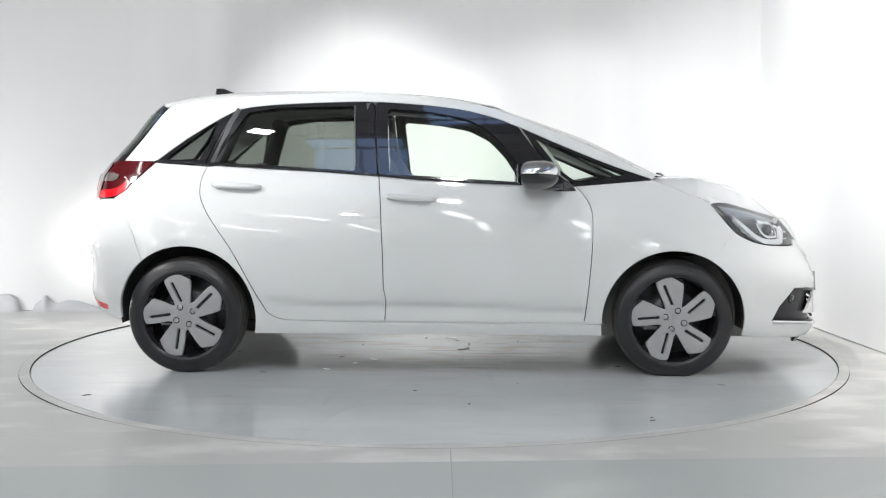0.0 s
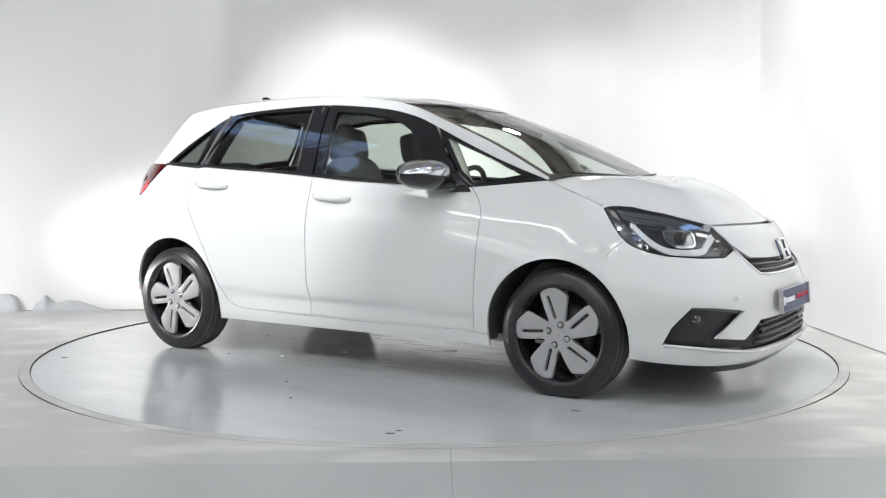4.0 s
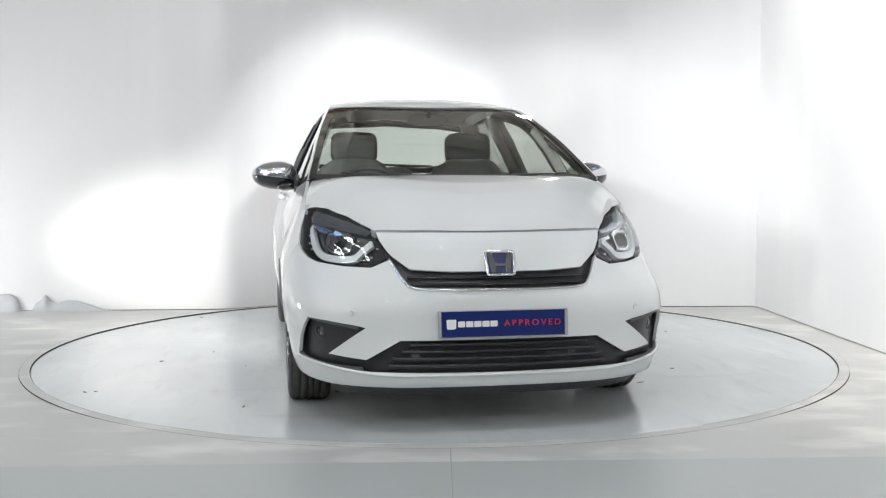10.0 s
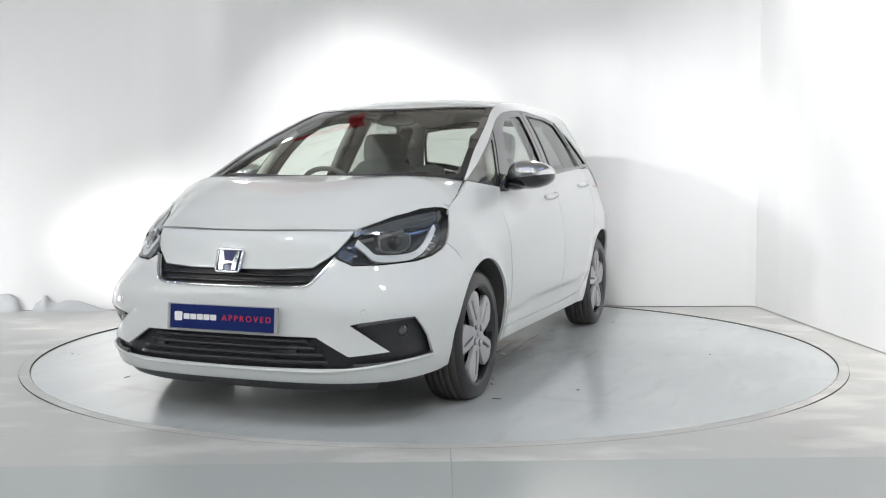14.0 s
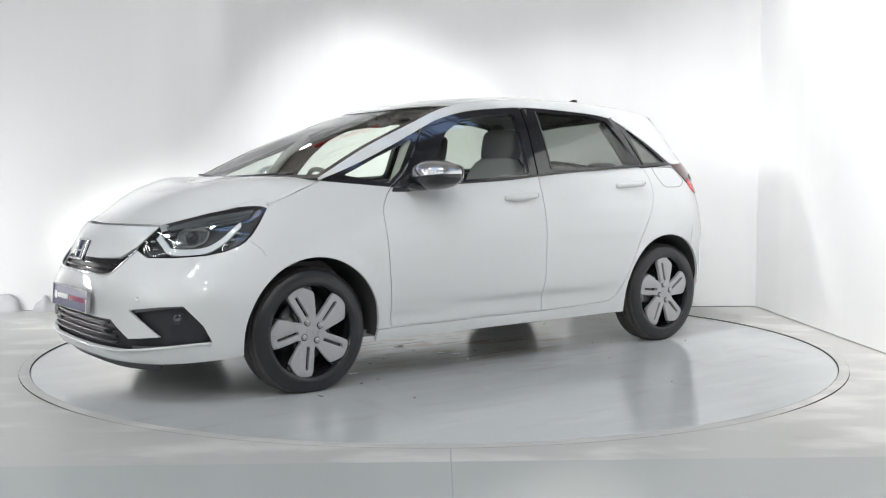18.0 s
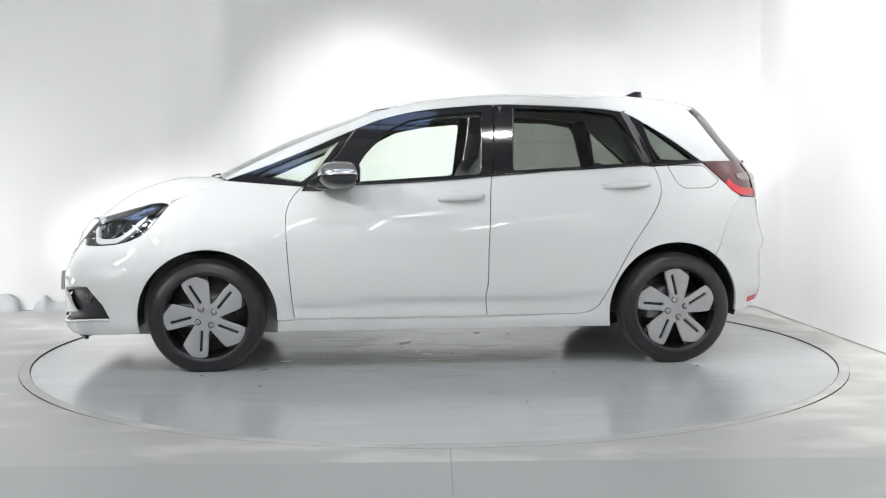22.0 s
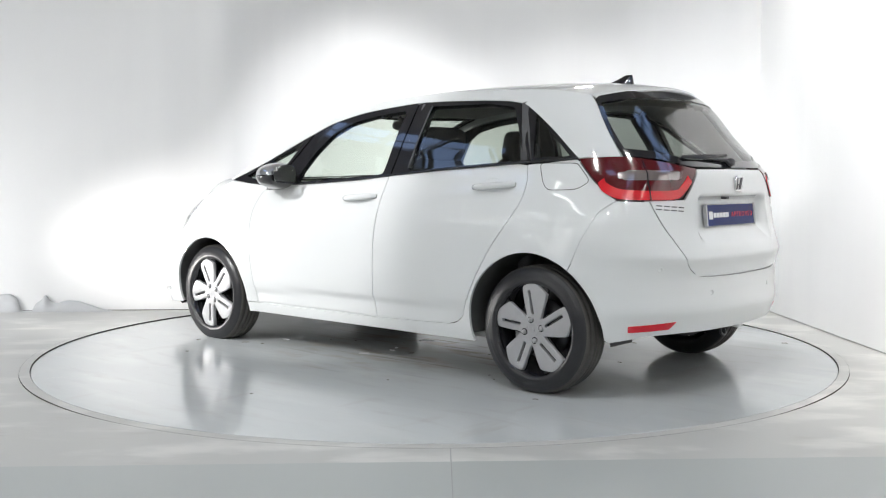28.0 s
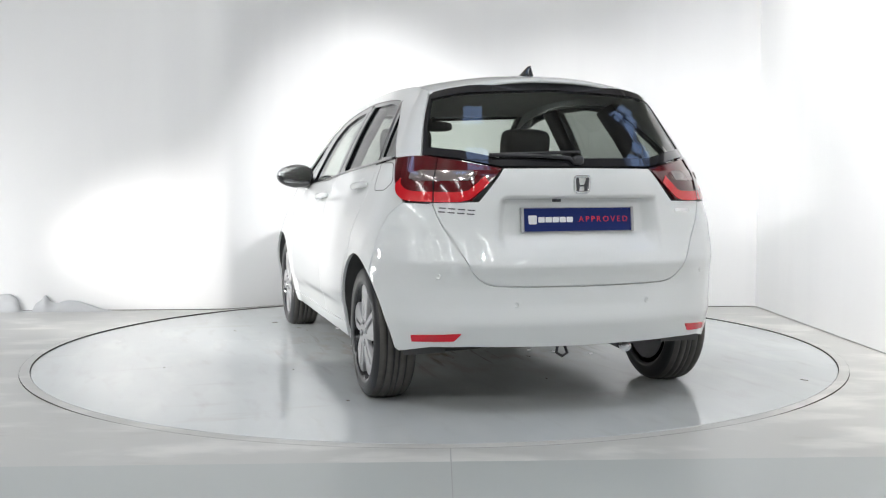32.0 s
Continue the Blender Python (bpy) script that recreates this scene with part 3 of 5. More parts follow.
def panel(name, poly, lift, material, parent, gap=0.045, depth=0.014, holes=(), label="", trim=0.0015):
    """A sheet cut from a skin along an outline, with its own rolled edge and true normals of the skin."""
    poly = shrink(poly, trim) if trim else poly
    loops = [dense(poly, gap)] + [dense(h, gap) for h in holes]
    vs, es = [], []
    for lp in loops:
        o = len(vs)
        vs += [Vector(p) for p in lp]
        es += [(o + i, o + (i + 1) % len(lp)) for i in range(len(lp))]
    xs, ys = [p[0] for p in loops[0]], [p[1] for p in loops[0]]
    rim = [Vector(p) for lp in loops for p in lp]
    for i in range(int((max(xs) - min(xs)) / gap) + 1):
        for j in range(int((max(ys) - min(ys)) / gap) + 1):
            x, y = min(xs) + (i + 0.5) * gap, min(ys) + (j + 0.5) * gap
            if inside(loops[0], x, y) and not any(inside(h, x, y) for h in loops[1:]) and min((p.x - x) ** 2 + (p.y - y) ** 2 for p in rim) > (0.45 * gap) ** 2:
                vs.append(Vector((x, y)))
    v2, _, f2, *_ = delaunay_2d_cdt(vs, es, [], 1, 1e-6)
    bm = bmesh.new()
    pts, nrm = [], []
    e = 0.002
    for v in v2:
        p = lift(v.x, v.y)
        n = (lift(v.x + e, v.y) - lift(v.x - e, v.y)).cross(lift(v.x, v.y + e) - lift(v.x, v.y - e)).normalized()
        pts.append(p)
        nrm.append(n)
    # the normal points away from the car's heart
    mid = sum(pts, Vector()) / len(pts)
    s = sum(1 if n.dot(p - Vector((p.x * 0.55, 0, 0.62))) > 0 else -1 for p, n in zip(pts, nrm))
    nrm = [n if s > 0 else -n for n in nrm]
    bv = [bm.verts.new(p) for p in pts]
    for f in f2:
        c = sum((v2[k] for k in f), Vector((0, 0))) / len(f)
        if any(inside(h, c.x, c.y) for h in loops[1:]) or not inside(loops[0], c.x, c.y):
            continue
        face = bm.faces.new([bv[k] for k in f])
        face.normal_update()
        if face.normal.dot(nrm[f[0]]) < 0:
            face.normal_flip()
    bm.verts.index_update()
    skin = len(bm.faces)
    if depth:
        loose = [v for v in bm.verts if not v.link_faces]
        rimedges = [ed for ed in bm.edges if len(ed.link_faces) == 1]
        r = bmesh.ops.extrude_edge_only(bm, edges=rimedges)
        for v in [g for g in r["geom"] if isinstance(g, bmesh.types.BMVert)]:
            near = min((ed.other_vert(v) for ed in v.link_edges), key=lambda q: (q.co - v.co).length)
            v.co -= nrm[near.index] * depth if 0 <= near.index < len(nrm) else nrm[0] * depth
    bm.verts.index_update()
    me = bpy.data.meshes.new(name)
    bm.to_mesh(me)
    nv = len(nrm)
    loops_n = []
    for p in me.polygons:
        for vi in p.vertices:
            loops_n.append(nrm[vi] if p.index < skin and vi < nv else p.normal)
    bm.free()
    me.materials.append(material)
    me.polygons.foreach_set("use_smooth", [True] * len(me.polygons))
    me.normals_split_custom_set(loops_n)
    ob = new(name, me)
    ob.parent = parent
    if label:
        ob["label"] = label
    return ob


def arc(c, r, a0, a1, n=24):
    return [(c[0] + r * math.cos(radians(a0 + (a1 - a0) * k / n)), c[1] + r * math.sin(radians(a0 + (a1 - a0) * k / n))) for k in range(n + 1)]


# ---- outlines of the flank, as length and height ----
DOOR_FRONT = spline([(0.762, 0.972), (0.805, 0.925), (0.835, 0.87), (0.846, 0.80), (0.838, 0.60), (0.815, 0.34)]) + [(0.806, 0.275)]
DOOR_MID = [(-0.255, 1.027), (-0.242, 0.90), (-0.227, 0.62), (-0.224, 0.45), (-0.212, 0.39), (-0.222, 0.275)]
DOOR_REAR = spline([(-1.160, 1.088), (-1.190, 0.985), (-1.160, 0.865), (-1.005, 0.635), (-0.86, 0.37), (-0.835, 0.325), (-0.79, 0.295), (-0.74, 0.282)])
BELT = spline([(0.762, 0.972), (0.466, 0.981), (0.0, 1.005), (-0.276, 1.029), (-0.60, 1.054), (-0.833, 1.067), (-1.160, 1.088), (-1.444, 1.102)])
BLACK_TOP = spline([(-1.444, 1.105), (-1.272, 1.237), (-1.09, 1.354), (-0.997, 1.392), (-0.806, 1.413), (-0.415, 1.427), (-0.195, 1.42), (0.109, 1.389), (0.32, 1.342), (0.469, 1.285), (0.702, 1.183), (0.932, 1.088), (1.16, 1.008)])
HOOD_SIDE = [(1.16, 1.004), (1.26, 0.965), (1.36, 0.926), (1.445, 0.891)]
LAMP_REAR = spline([(1.445, 0.891), (1.50, 0.82), (1.545, 0.765), (1.572, 0.735)])
SEAM_FRONT = [(1.572, 0.735), (1.518, 0.689), (1.478, 0.585)]
ARCH_F = arc(ARCHES[1][:2], ARCHES[1][2], 55, 182.7, 30)
ARCH_R = arc(ARCHES[-1][:2], ARCHES[-1][2], -14, 127, 30)


def belt_between(x0, x1):
    return [p for p in BELT if min(x0, x1) - 1e-6 <= p[0] <= max(x0, x1) + 1e-6]


def upto(pts, x0, x1):
    return [p for p in pts if min(x0, x1) <= p[0] <= max(x0, x1)]


def build_body(car):
    for s in (1, -1):
        lift = side(s)
        panel("front_fender", DOOR_FRONT[::-1] + [(1.16, 1.004)] + HOOD_SIDE[1:] + LAMP_REAR[1:] + SEAM_FRONT[1:] + ARCH_F + [(0.82, 0.2685)], lift, PAINT, car)
        fd = panel("front_door", DOOR_FRONT + DOOR_MID[::-1] + belt_between(-0.255, 0.755)[::-1], lift, PAINT, car, gap=0.026, trim=0.0024)
        rd = panel("rear_door", DOOR_MID + DOOR_REAR[::-1] + belt_between(-1.16, -0.28)[::-1], lift, PAINT, car, gap=0.026, trim=0.0024)
        panel("rear_fender", DOOR_REAR + [(-0.222, 0.2685), (0.806, 0.2655), (0.8935, 0.2655), (0.897, 0.205), (-0.905, 0.208)] + ARCH_R + [(-1.53, 0.72), (-1.60, 0.86), (-1.665, 0.913), (-1.620, 0.942), (-1.548, 1.001), (-1.442, 1.101), (-1.160, 1.088)], lift, PAINT, car)
        panel("rear_pillar", [(-1.446, 1.107)] + upto(BLACK_TOP, -1.44, 1.15)[1:] + [(1.16, 1.008)] + [(x, EDGE_Z(x)) for x in np.linspace(1.17, -1.405, 60)] + [(-1.450, 1.36), (-1.545, 1.225), (-1.632, 1.112)], lift, PAINT, car, trim=0.001)
        # inner flanges behind the joints
        def flange(path, w, off=-0.007):
            a, b = [], []
            for i, p in enumerate(path):
                d = Vector(path[min(i + 1, len(path) - 1)]) - Vector(path[max(i - 1, 0)])
                n = Vector((-d.y, d.x)).normalized() * w / 2
                a.append((p[0] + n.x, p[1] + n.y))
                b.append((p[0] - n.x, p[1] - n.y))
            panel("flange", a + b[::-1], side(s, off), PAINT, car, gap=0.03, depth=0, trim=0)
        flange([(-1.492, 0.625), (-1.53, 0.72), (-1.60, 0.86), (-1.655, 0.905)], 0.03, -0.005)
        flange(SEAM_FRONT, 0.03, -0.005)
        flange([(0.88, 0.268), (0.78, 0.270), (-0.222, 0.272), (-0.74, 0.280)], 0.022, -0.008)
        # black window surrounds and panes
        def surround(name, outline, holes, parent):
            return panel(name, outline, side(s, -0.004), BLACK, parent, holes=holes, depth=0.03)
        fw = rounded([(-0.20, 1.038), (-0.225, 1.388), (0.0, 1.368), (0.19, 1.332), (0.315, 1.268), (0.42, 1.16), (0.492, 1.05), (0.505, 0.992)], 0.03)
        surround("front_door_frame", [(-0.256, 1.033)] + [(-0.285, 1.30), (-0.29, 1.421)] + upto(BLACK_TOP, -0.28, 0.40) + [(0.47, 1.285), (0.56, 1.16), (0.66, 1.045), (0.755, 0.976)] + belt_between(-0.25, 0.75), [fw], fd)
        panel("front_window", shrink(fw, -0.008), side(s, -0.014), CLEAR, fd, depth=0.004, trim=0, label="clear front door window glass")
        rw = rounded([(-0.378, 1.054), (-0.40, 1.402), (-0.80, 1.396), (-0.975, 1.37), (-1.05, 1.25), (-1.13, 1.100), (-0.75, 1.078)], 0.02)
        surround("rear_door_frame", [(-0.264, 1.037), (-0.292, 1.30), (-0.297, 1.421)] + upto(BLACK_TOP, -0.30, -1.02)[::-1] + [(-1.04, 1.375), (-1.10, 1.26), (-1.17, 1.096)] + belt_between(-0.27, -1.165)[::-1], [rw], rd)
        panel("rear_window", shrink(rw, -0.008), side(s, -0.014), PRIVACY, rd, depth=0.004, trim=0, label="dark tinted rear door window glass")
        qw = rounded([(-1.125, 1.335), (-1.185, 1.112), (-1.395, 1.116)], 0.015)
        surround("corner_frame", [(-1.048, 1.378), (-1.11, 1.26), (-1.178, 1.097), (-1.44, 1.105)] + upto(BLACK_TOP, -1.43, -1.06), [qw], car)
        panel("corner_window", shrink(qw, -0.006), side(s, -0.012), PRIVACY, car, depth=0.004, trim=0, label="dark tinted quarter glass")
        aw = rounded([(0.555, 1.225), (0.685, 1.055), (0.775, 0.99), (1.02, 1.032), (0.79, 1.132)], 0.012)
        surround("pillar_frame", [(0.482, 1.282), (0.57, 1.16), (0.67, 1.045), (0.765, 0.974), (1.155, 1.006)] + upto(BLACK_TOP, 0.49, 1.15)[::-1], [aw], car)
        panel("pillar_window", shrink(aw, -0.006), side(s, -0.012), CLEAR, car, depth=0.004, trim=0)
    # bonnet, windscreen, roof
    rear_edge = [(1.308 - 0.20 * (y / 0.69) ** 2, y) for y in np.linspace(-0.69, 0.69, 25)]
    lamp_edge = [(1.20, 0.708), (1.317, 0.731), (1.450, 0.742), (1.453, 0.69), (1.538, 0.638), (1.607, 0.605), (1.665, 0.572), (1.787, 0.522), (1.872, 0.482)]
    nose_edge = [(1.956 - 0.085 * (y / 0.47) ** 2, y) for y in np.linspace(0.472, -0.472, 19)]
    panel("bonnet", rear_edge + lamp_edge + nose_edge + [(x, -y) for x, y in lamp_edge[::-1]], hood, PAINT, car, gap=0.032, depth=0.035)
    ws_base = [(1.335 - 0.165 * (y / 0.71) ** 2, y) for y in np.linspace(-0.712, 0.712, 25)]
    ws_side = [(x, edge_y(x)) for x in np.linspace(1.16, 0.22, 22)]
    header = [(0.39 - 0.18 * (y / 0.545) ** 2, y) for y in np.linspace(0.545, -0.545, 19)]
    inner = shrink(ws_base + ws_side + header + [(x, -y) for x, y in ws_side[::-1]], 0.035)
    panel("windscreen_frame", ws_base + ws_side + header + [(x, -y) for x, y in ws_side[::-1]], lambda u, v: top(u, v) - Vector((0, 0, 0.003)), BLACK, car, gap=0.05, holes=[inner])
    panel("windscreen", shrink(inner, -0.004), lambda u, v: top(u, v) - Vector((0, 0, 0.006)), CLEAR, car, gap=0.06, depth=0.004, trim=0)
    roof_side = [(x, edge_y(x) - 0.0) for x in np.linspace(0.205, -1.405, 40)]
    back = [(-1.525 + 0.125 * (y / 0.53) ** 2, y) for y in np.linspace(0.53, -0.53, 21)]
    panel("roof", header[::-1] + roof_side + back + [(x, -y) for x, y in roof_side[::-1]], top, PAINT, car, gap=0.07, trim=0.001)
    # nose
    fr = around(1)

    def nose(pts):
        return [(ang(1, x, y, z), z) for x, y, z in pts]

    def both(pts):
        h = nose(pts)
        return h + [(-a, z) for a, z in h[::-1] if abs(a) > 1e-4]
    grille_low = [(2.09, 0, 0.570), (2.08, 0.20, 0.571), (2.06, 0.335, 0.575), (2.03, 0.372, 0.60), (1.965, 0.433, 0.688)]
    panel("nose_panel", both([(1.955, 0, 0.795), (1.93, 0.25, 0.796), (1.87, 0.476, 0.794), (1.90, 0.462, 0.76), (1.94, 0.44, 0.72), (1.960, 0.425, 0.700), (2.03, 0.365, 0.650), (2.07, 0.20, 0.642), (2.075, 0.0, 0.642)]), fr, PAINT, car)
    lamp_low = [(1.945, 0.505, 0.655), (1.86, 0.61, 0.657), (1.744, 0.709, 0.668), (1.67, 0.745, 0.685), (1.608, 0.769, 0.712), (1.572, None, 0.735)]
    arch_nose = [(x, None, z) for x, z in arc(ARCHES[1][:2], ARCHES[1][2], 55, -12, 12)]
    black_low = [(2.11, 0, 0.375), (2.073, 0.40, 0.375), (2.038, 0.528, 0.298), (1.957, 0.675, 0.314), (2.036, 0.53, 0.424), (2.02, 0.57, 0.434), (1.96, 0.68, 0.448), (1.88, 0.755, 0.453), (1.80, 0.785, 0.36), (1.767, 0.80, 0.285), (1.93, 0.70, 0.262), (2.05, 0.52, 0.246), (2.10, 0, 0.240)]
    bumper_out = both(grille_low + lamp_low + [(1.518, None, 0.689)] + arch_nose + [(1.70, 0.79, 0.20), (1.95, 0.66, 0.185), (2.06, 0.42, 0.182), (2.08, 0.0, 0.182)])
    panel("front_bumper", bumper_out, fr, PAINT, car, gap=0.05, holes=[both(black_low)])
    panel("lower_grille_backing", shrink(both(black_low), -0.012), around(1, -0.035), PLASTIC, car, gap=0.05, trim=0)
    panel("upper_grille_backing", both([(2.07, 0, 0.655), (2.03, 0.37, 0.66), (1.965, 0.44, 0.70), (1.95, 0.445, 0.68), (2.03, 0.385, 0.59), (2.06, 0.34, 0.565), (2.08, 0, 0.56)]), around(1, -0.03), PLASTIC, car, gap=0.05, trim=0)
    panel("chin", both([(2.08, 0, 0.178), (2.05, 0.42, 0.178), (1.93, 0.62, 0.182), (1.93, 0.60, 0.150), (2.04, 0.40, 0.142), (2.06, 0, 0.140)]), around(1, -0.02), PLASTIC, car, trim=0)
    # tail
    rr = around(-1)

    def rear(pts):
        return [(ang(-1, x, y, z), z) for x, y, z in pts]

    def rboth(pts):
        h = rear(pts)
        return h + [(-a, z) for a, z in h[::-1] if abs(a) > 1e-4]
    hatch_side = [(-1.86, 0.342, 1.055), (-1.86, 0.45, 0.915), (-1.80, 0.655, 0.911)]
    hatch_low = [(-1.88, 0.575, 0.74), (-1.92, 0.505, 0.625), (-1.93, 0.478, 0.593), (-1.935, 0.445, 0.574), (-1.94, 0.40, 0.566), (-1.945, 0.30, 0.562), (-1.945, 0, 0.558)]
    panel("hatch", rboth([(-1.87, 0, 1.057)] + hatch_side + hatch_low), rr, PAINT, car, gap=0.022)
    arch_tail = [(x, None, z) for x, z in arc(ARCHES[-1][:2], ARCHES[-1][2], 127, 183, 10)]
    panel("rear_bumper", rboth([(x, y, z - 0.004) for x, y, z in hatch_low[::-1]] + [(-1.80, 0.66, 0.907), (-1.70, 0.72, 0.910), (-1.662, None, 0.911), (-1.60, None, 0.86), (-1.53, None, 0.72)] + arch_tail + [(-1.66, 0.77, 0.268), (-1.80, 0.66, 0.300), (-1.88, 0.50, 0.305), (-1.90, 0, 0.296)]), rr, PAINT, car, gap=0.026)
    low = rboth([(-1.80, 0.665, 0.90)] + hatch_low)
    panel("hatch_flange", shrink(low, -0.012), around(-1, -0.013), PAINT, car, holes=[shrink(low, 0.02)], gap=0.03, depth=0, trim=0)
    glass_out = [(-1.86, 0, 1.062), (-1.85, 0.36, 1.064), (-1.80, 0.55, 1.098), (-1.64, 0.63, 1.115), (-1.553, 0.606, 1.22), (-1.463, 0.56, 1.345), (-1.418, 0.53, 1.40), (-1.49, 0.36, 1.432), (-1.525, 0, 1.452)]
    hole = shrink(rboth(glass_out), 0.036)
    panel("tailgate_frame", rboth(glass_out), around(-1, -0.003), BLACK, car, holes=[hole], gap=0.05)
    panel("rear_glass", shrink(hole, -0.006), around(-1, -0.008), HEATED, car, gap=0.06, depth=0.004, trim=0)


CAR = new("car")
tagged(CAR, "glossy white five-door hatchback with silver-spoked wheels on turntable", "car")
build_body(CAR)


# ---- lamps ----
def lamp_pts(pts, end, s):
    return [(s * ang(end, x, y, z), z) for x, y, z in pts]


def strip(path, w):
    """A band of width w along an open line of the plane."""
    a, b = [], []
    for i, p in enumerate(path):
        d = Vector(path[min(i + 1, len(path) - 1)]) - Vector(path[max(i - 1, 0)])
        n = Vector((-d.y, d.x)).normalized() * w / 2
        a.append((p[0] + n.x, p[1] + n.y))
        b.append((p[0] - n.x, p[1] - n.y))
    return a + b[::-1]


def blob(bm, centre, radii, power=2.6, nu=28, nv=16, keep=None):
    """A rounded body between ball and box."""
    def sp(c, e):
        return math.copysign(abs(c) ** e, c)
    e = 2 / power
    rows = []
    for j in range(nv + 1):
        b = -math.pi / 2 + math.pi * j / nv
        rows.append([bm.verts.new(Vector(centre) + Vector((radii[0] * sp(math.cos(b), e) * sp(math.cos(2 * math.pi * i / nu), e), radii[1] * sp(math.cos(b), e) * sp(math.sin(2 * math.pi * i / nu), e), radii[2] * sp(math.sin(b), e)))) for i in range(nu)])
    for j in range(nv):
        for i in range(nu):
            bm.faces.new((rows[j][i], rows[j][(i + 1) % nu], rows[j + 1][(i + 1) % nu], rows[j + 1][i]))
    bmesh.ops.remove_doubles(bm, verts=bm.verts, dist=1e-5)
    bmesh.ops.recalc_face_normals(bm, faces=bm.faces)
    return bm


GUIDE = mat("light_guide", (0.72, 0.74, 0.76), 0.25, coat=0.6)
HEAD_AMBER = mat("pale_amber_reflector", (0.18, 0.16, 0.15), 0.3, 0.4)
HEAD_IN = mat("lamp_housing", (0.055, 0.058, 0.066), 0.22, 0.4, coat=0.5)
HEAD_WELL = mat("lamp_well", (0.06, 0.062, 0.07), 0.25, 0.3)
HEAD_BLUE = mat("lamp_bezel", (0.34, 0.37, 0.42), 0.08, 0.9)
PROJ = mat("projector_lens", (0.34, 0.35, 0.37), 0.10, 0.85, coat=1.0)
RED_GUIDE = mat("red_light_guide", (0.62, 0.007, 0.016), 0.2, coat=0.8)


def build_headlight(car, s):
    lamp = new("headlight")
    lamp.parent = car
    lamp["label"] = "clear-lensed headlight with pale light guide"
    out = lamp_pts([(1.448, 0.744, 0.876), (1.472, 0.726, 0.886), (1.500, 0.69, 0.889), (1.56, 0.645, 0.883), (1.62, 0.61, 0.866), (1.68, 0.574, 0.853), (1.79, 0.52, 0.821), (1.868, 0.480, 0.797), (1.90, 0.466, 0.76), (1.94, 0.445, 0.72), (1.959, 0.431, 0.697), (1.945, 0.503, 0.657), (1.86, 0.61, 0.660), (1.744, 0.709, 0.671), (1.67, 0.745, 0.688), (1.608, 0.769, 0.715), (1.572, 0.775, 0.738), (1.52, 0.768, 0.80)], 1, s)
    panel("housing", out, around(1, -0.045), HEAD_IN, lamp, trim=0.001, gap=0.04)
    # the wing folds in under the bonnet along the lamp's upper edge
    fold = [(1.435, 0.746, 0.868), (1.450, 0.744, 0.875), (1.472, 0.726, 0.883), (1.500, 0.69, 0.886), (1.56, 0.645, 0.880), (1.62, 0.61, 0.863), (1.68, 0.574, 0.850), (1.79, 0.52, 0.818), (1.868, 0.48, 0.794)]
    panel("wing_fold", lamp_pts(fold + [(x, y, z + 0.035) for x, y, z in fold[::-1]], 1, s), around(1, -0.006), PAINT, car, trim=0, depth=0, gap=0.03)
    panel("rim", out, around(1, -0.003), HEAD_WELL, lamp, holes=[shrink(out, 0.0025)], trim=0.001, depth=0.045)
    low = [(1.581, 0.722, 0.805), (1.655, 0.726, 0.745), (1.72, 0.712, 0.701), (1.785, 0.67, 0.682), (1.865, 0.58, 0.683), (1.882, 0.54, 0.715), (1.89, 0.498, 0.748)]
    panel("light_guide", strip(spline(lamp_pts(low, 1, s), 4), 0.027), around(1, -0.014), GUIDE, lamp, gap=0.02, depth=0.02, trim=0, label="pale U-shaped light guide")
    panel("bezel", lamp_pts([(1.500, 0.70, 0.872), (1.60, 0.64, 0.855), (1.714, 0.585, 0.832), (1.856, 0.494, 0.792), (1.852, 0.516, 0.775), (1.723, 0.637, 0.795), (1.60, 0.70, 0.812), (1.54, 0.72, 0.83)], 1, s), around(1, -0.022), HEAD_BLUE, lamp, gap=0.03, label="dark chrome bezel")
    box_pts = rounded(lamp_pts([(1.704, 0.668, 0.782), (1.798, 0.573, 0.787), (1.832, 0.571, 0.752), (1.847, 0.592, 0.702), (1.788, 0.655, 0.698), (1.735, 0.685, 0.725)], 1, s), 0.03)
    ring = panel("projector_ring", box_pts, around(1, -0.018), CHROME, lamp, holes=[shrink(box_pts, 0.009)], trim=0, gap=0.02, depth=0.02)
    panel("projector_lens", shrink(box_pts, 0.009), around(1, -0.026), PROJ, lamp, gap=0.02, trim=0)
    for (x0, y0, z0), (x1, y1, z1) in (((1.72, 0.64, 0.792), (1.81, 0.56, 0.765)), ((1.83, 0.55, 0.76), (1.87, 0.50, 0.748))):
        panel("reflector", strip(lamp_pts([(x0, y0, z0), ((x0 + x1) / 2, (y0 + y1) / 2, (z0 + z1) / 2), (x1, y1, z1)], 1, s), 0.014), around(1, -0.024), CHROME, lamp, gap=0.02, trim=0)
    # projector eye, fins of the outer chamber and small mirrors
    c = around(1, -0.030)(s * ang(1, 1.785, 0.625, 0.742), 0.742)
    bm = bmesh.new()
    blob(bm, c, (0.026, 0.030, 0.030))
    part("projector_eye", bm, BLACK, lamp)
    for k in range(4):
        dz = -0.014 * k
        panel("fin", strip(lamp_pts([(1.53 + 0.012 * k, 0.725, 0.855 + dz), (1.60, 0.69, 0.838 + dz), (1.70, 0.62, 0.818 + dz)], 1, s), 0.0035), around(1, -0.017), HEAD_BLUE, lamp, gap=0.03, trim=0, depth=0.012)
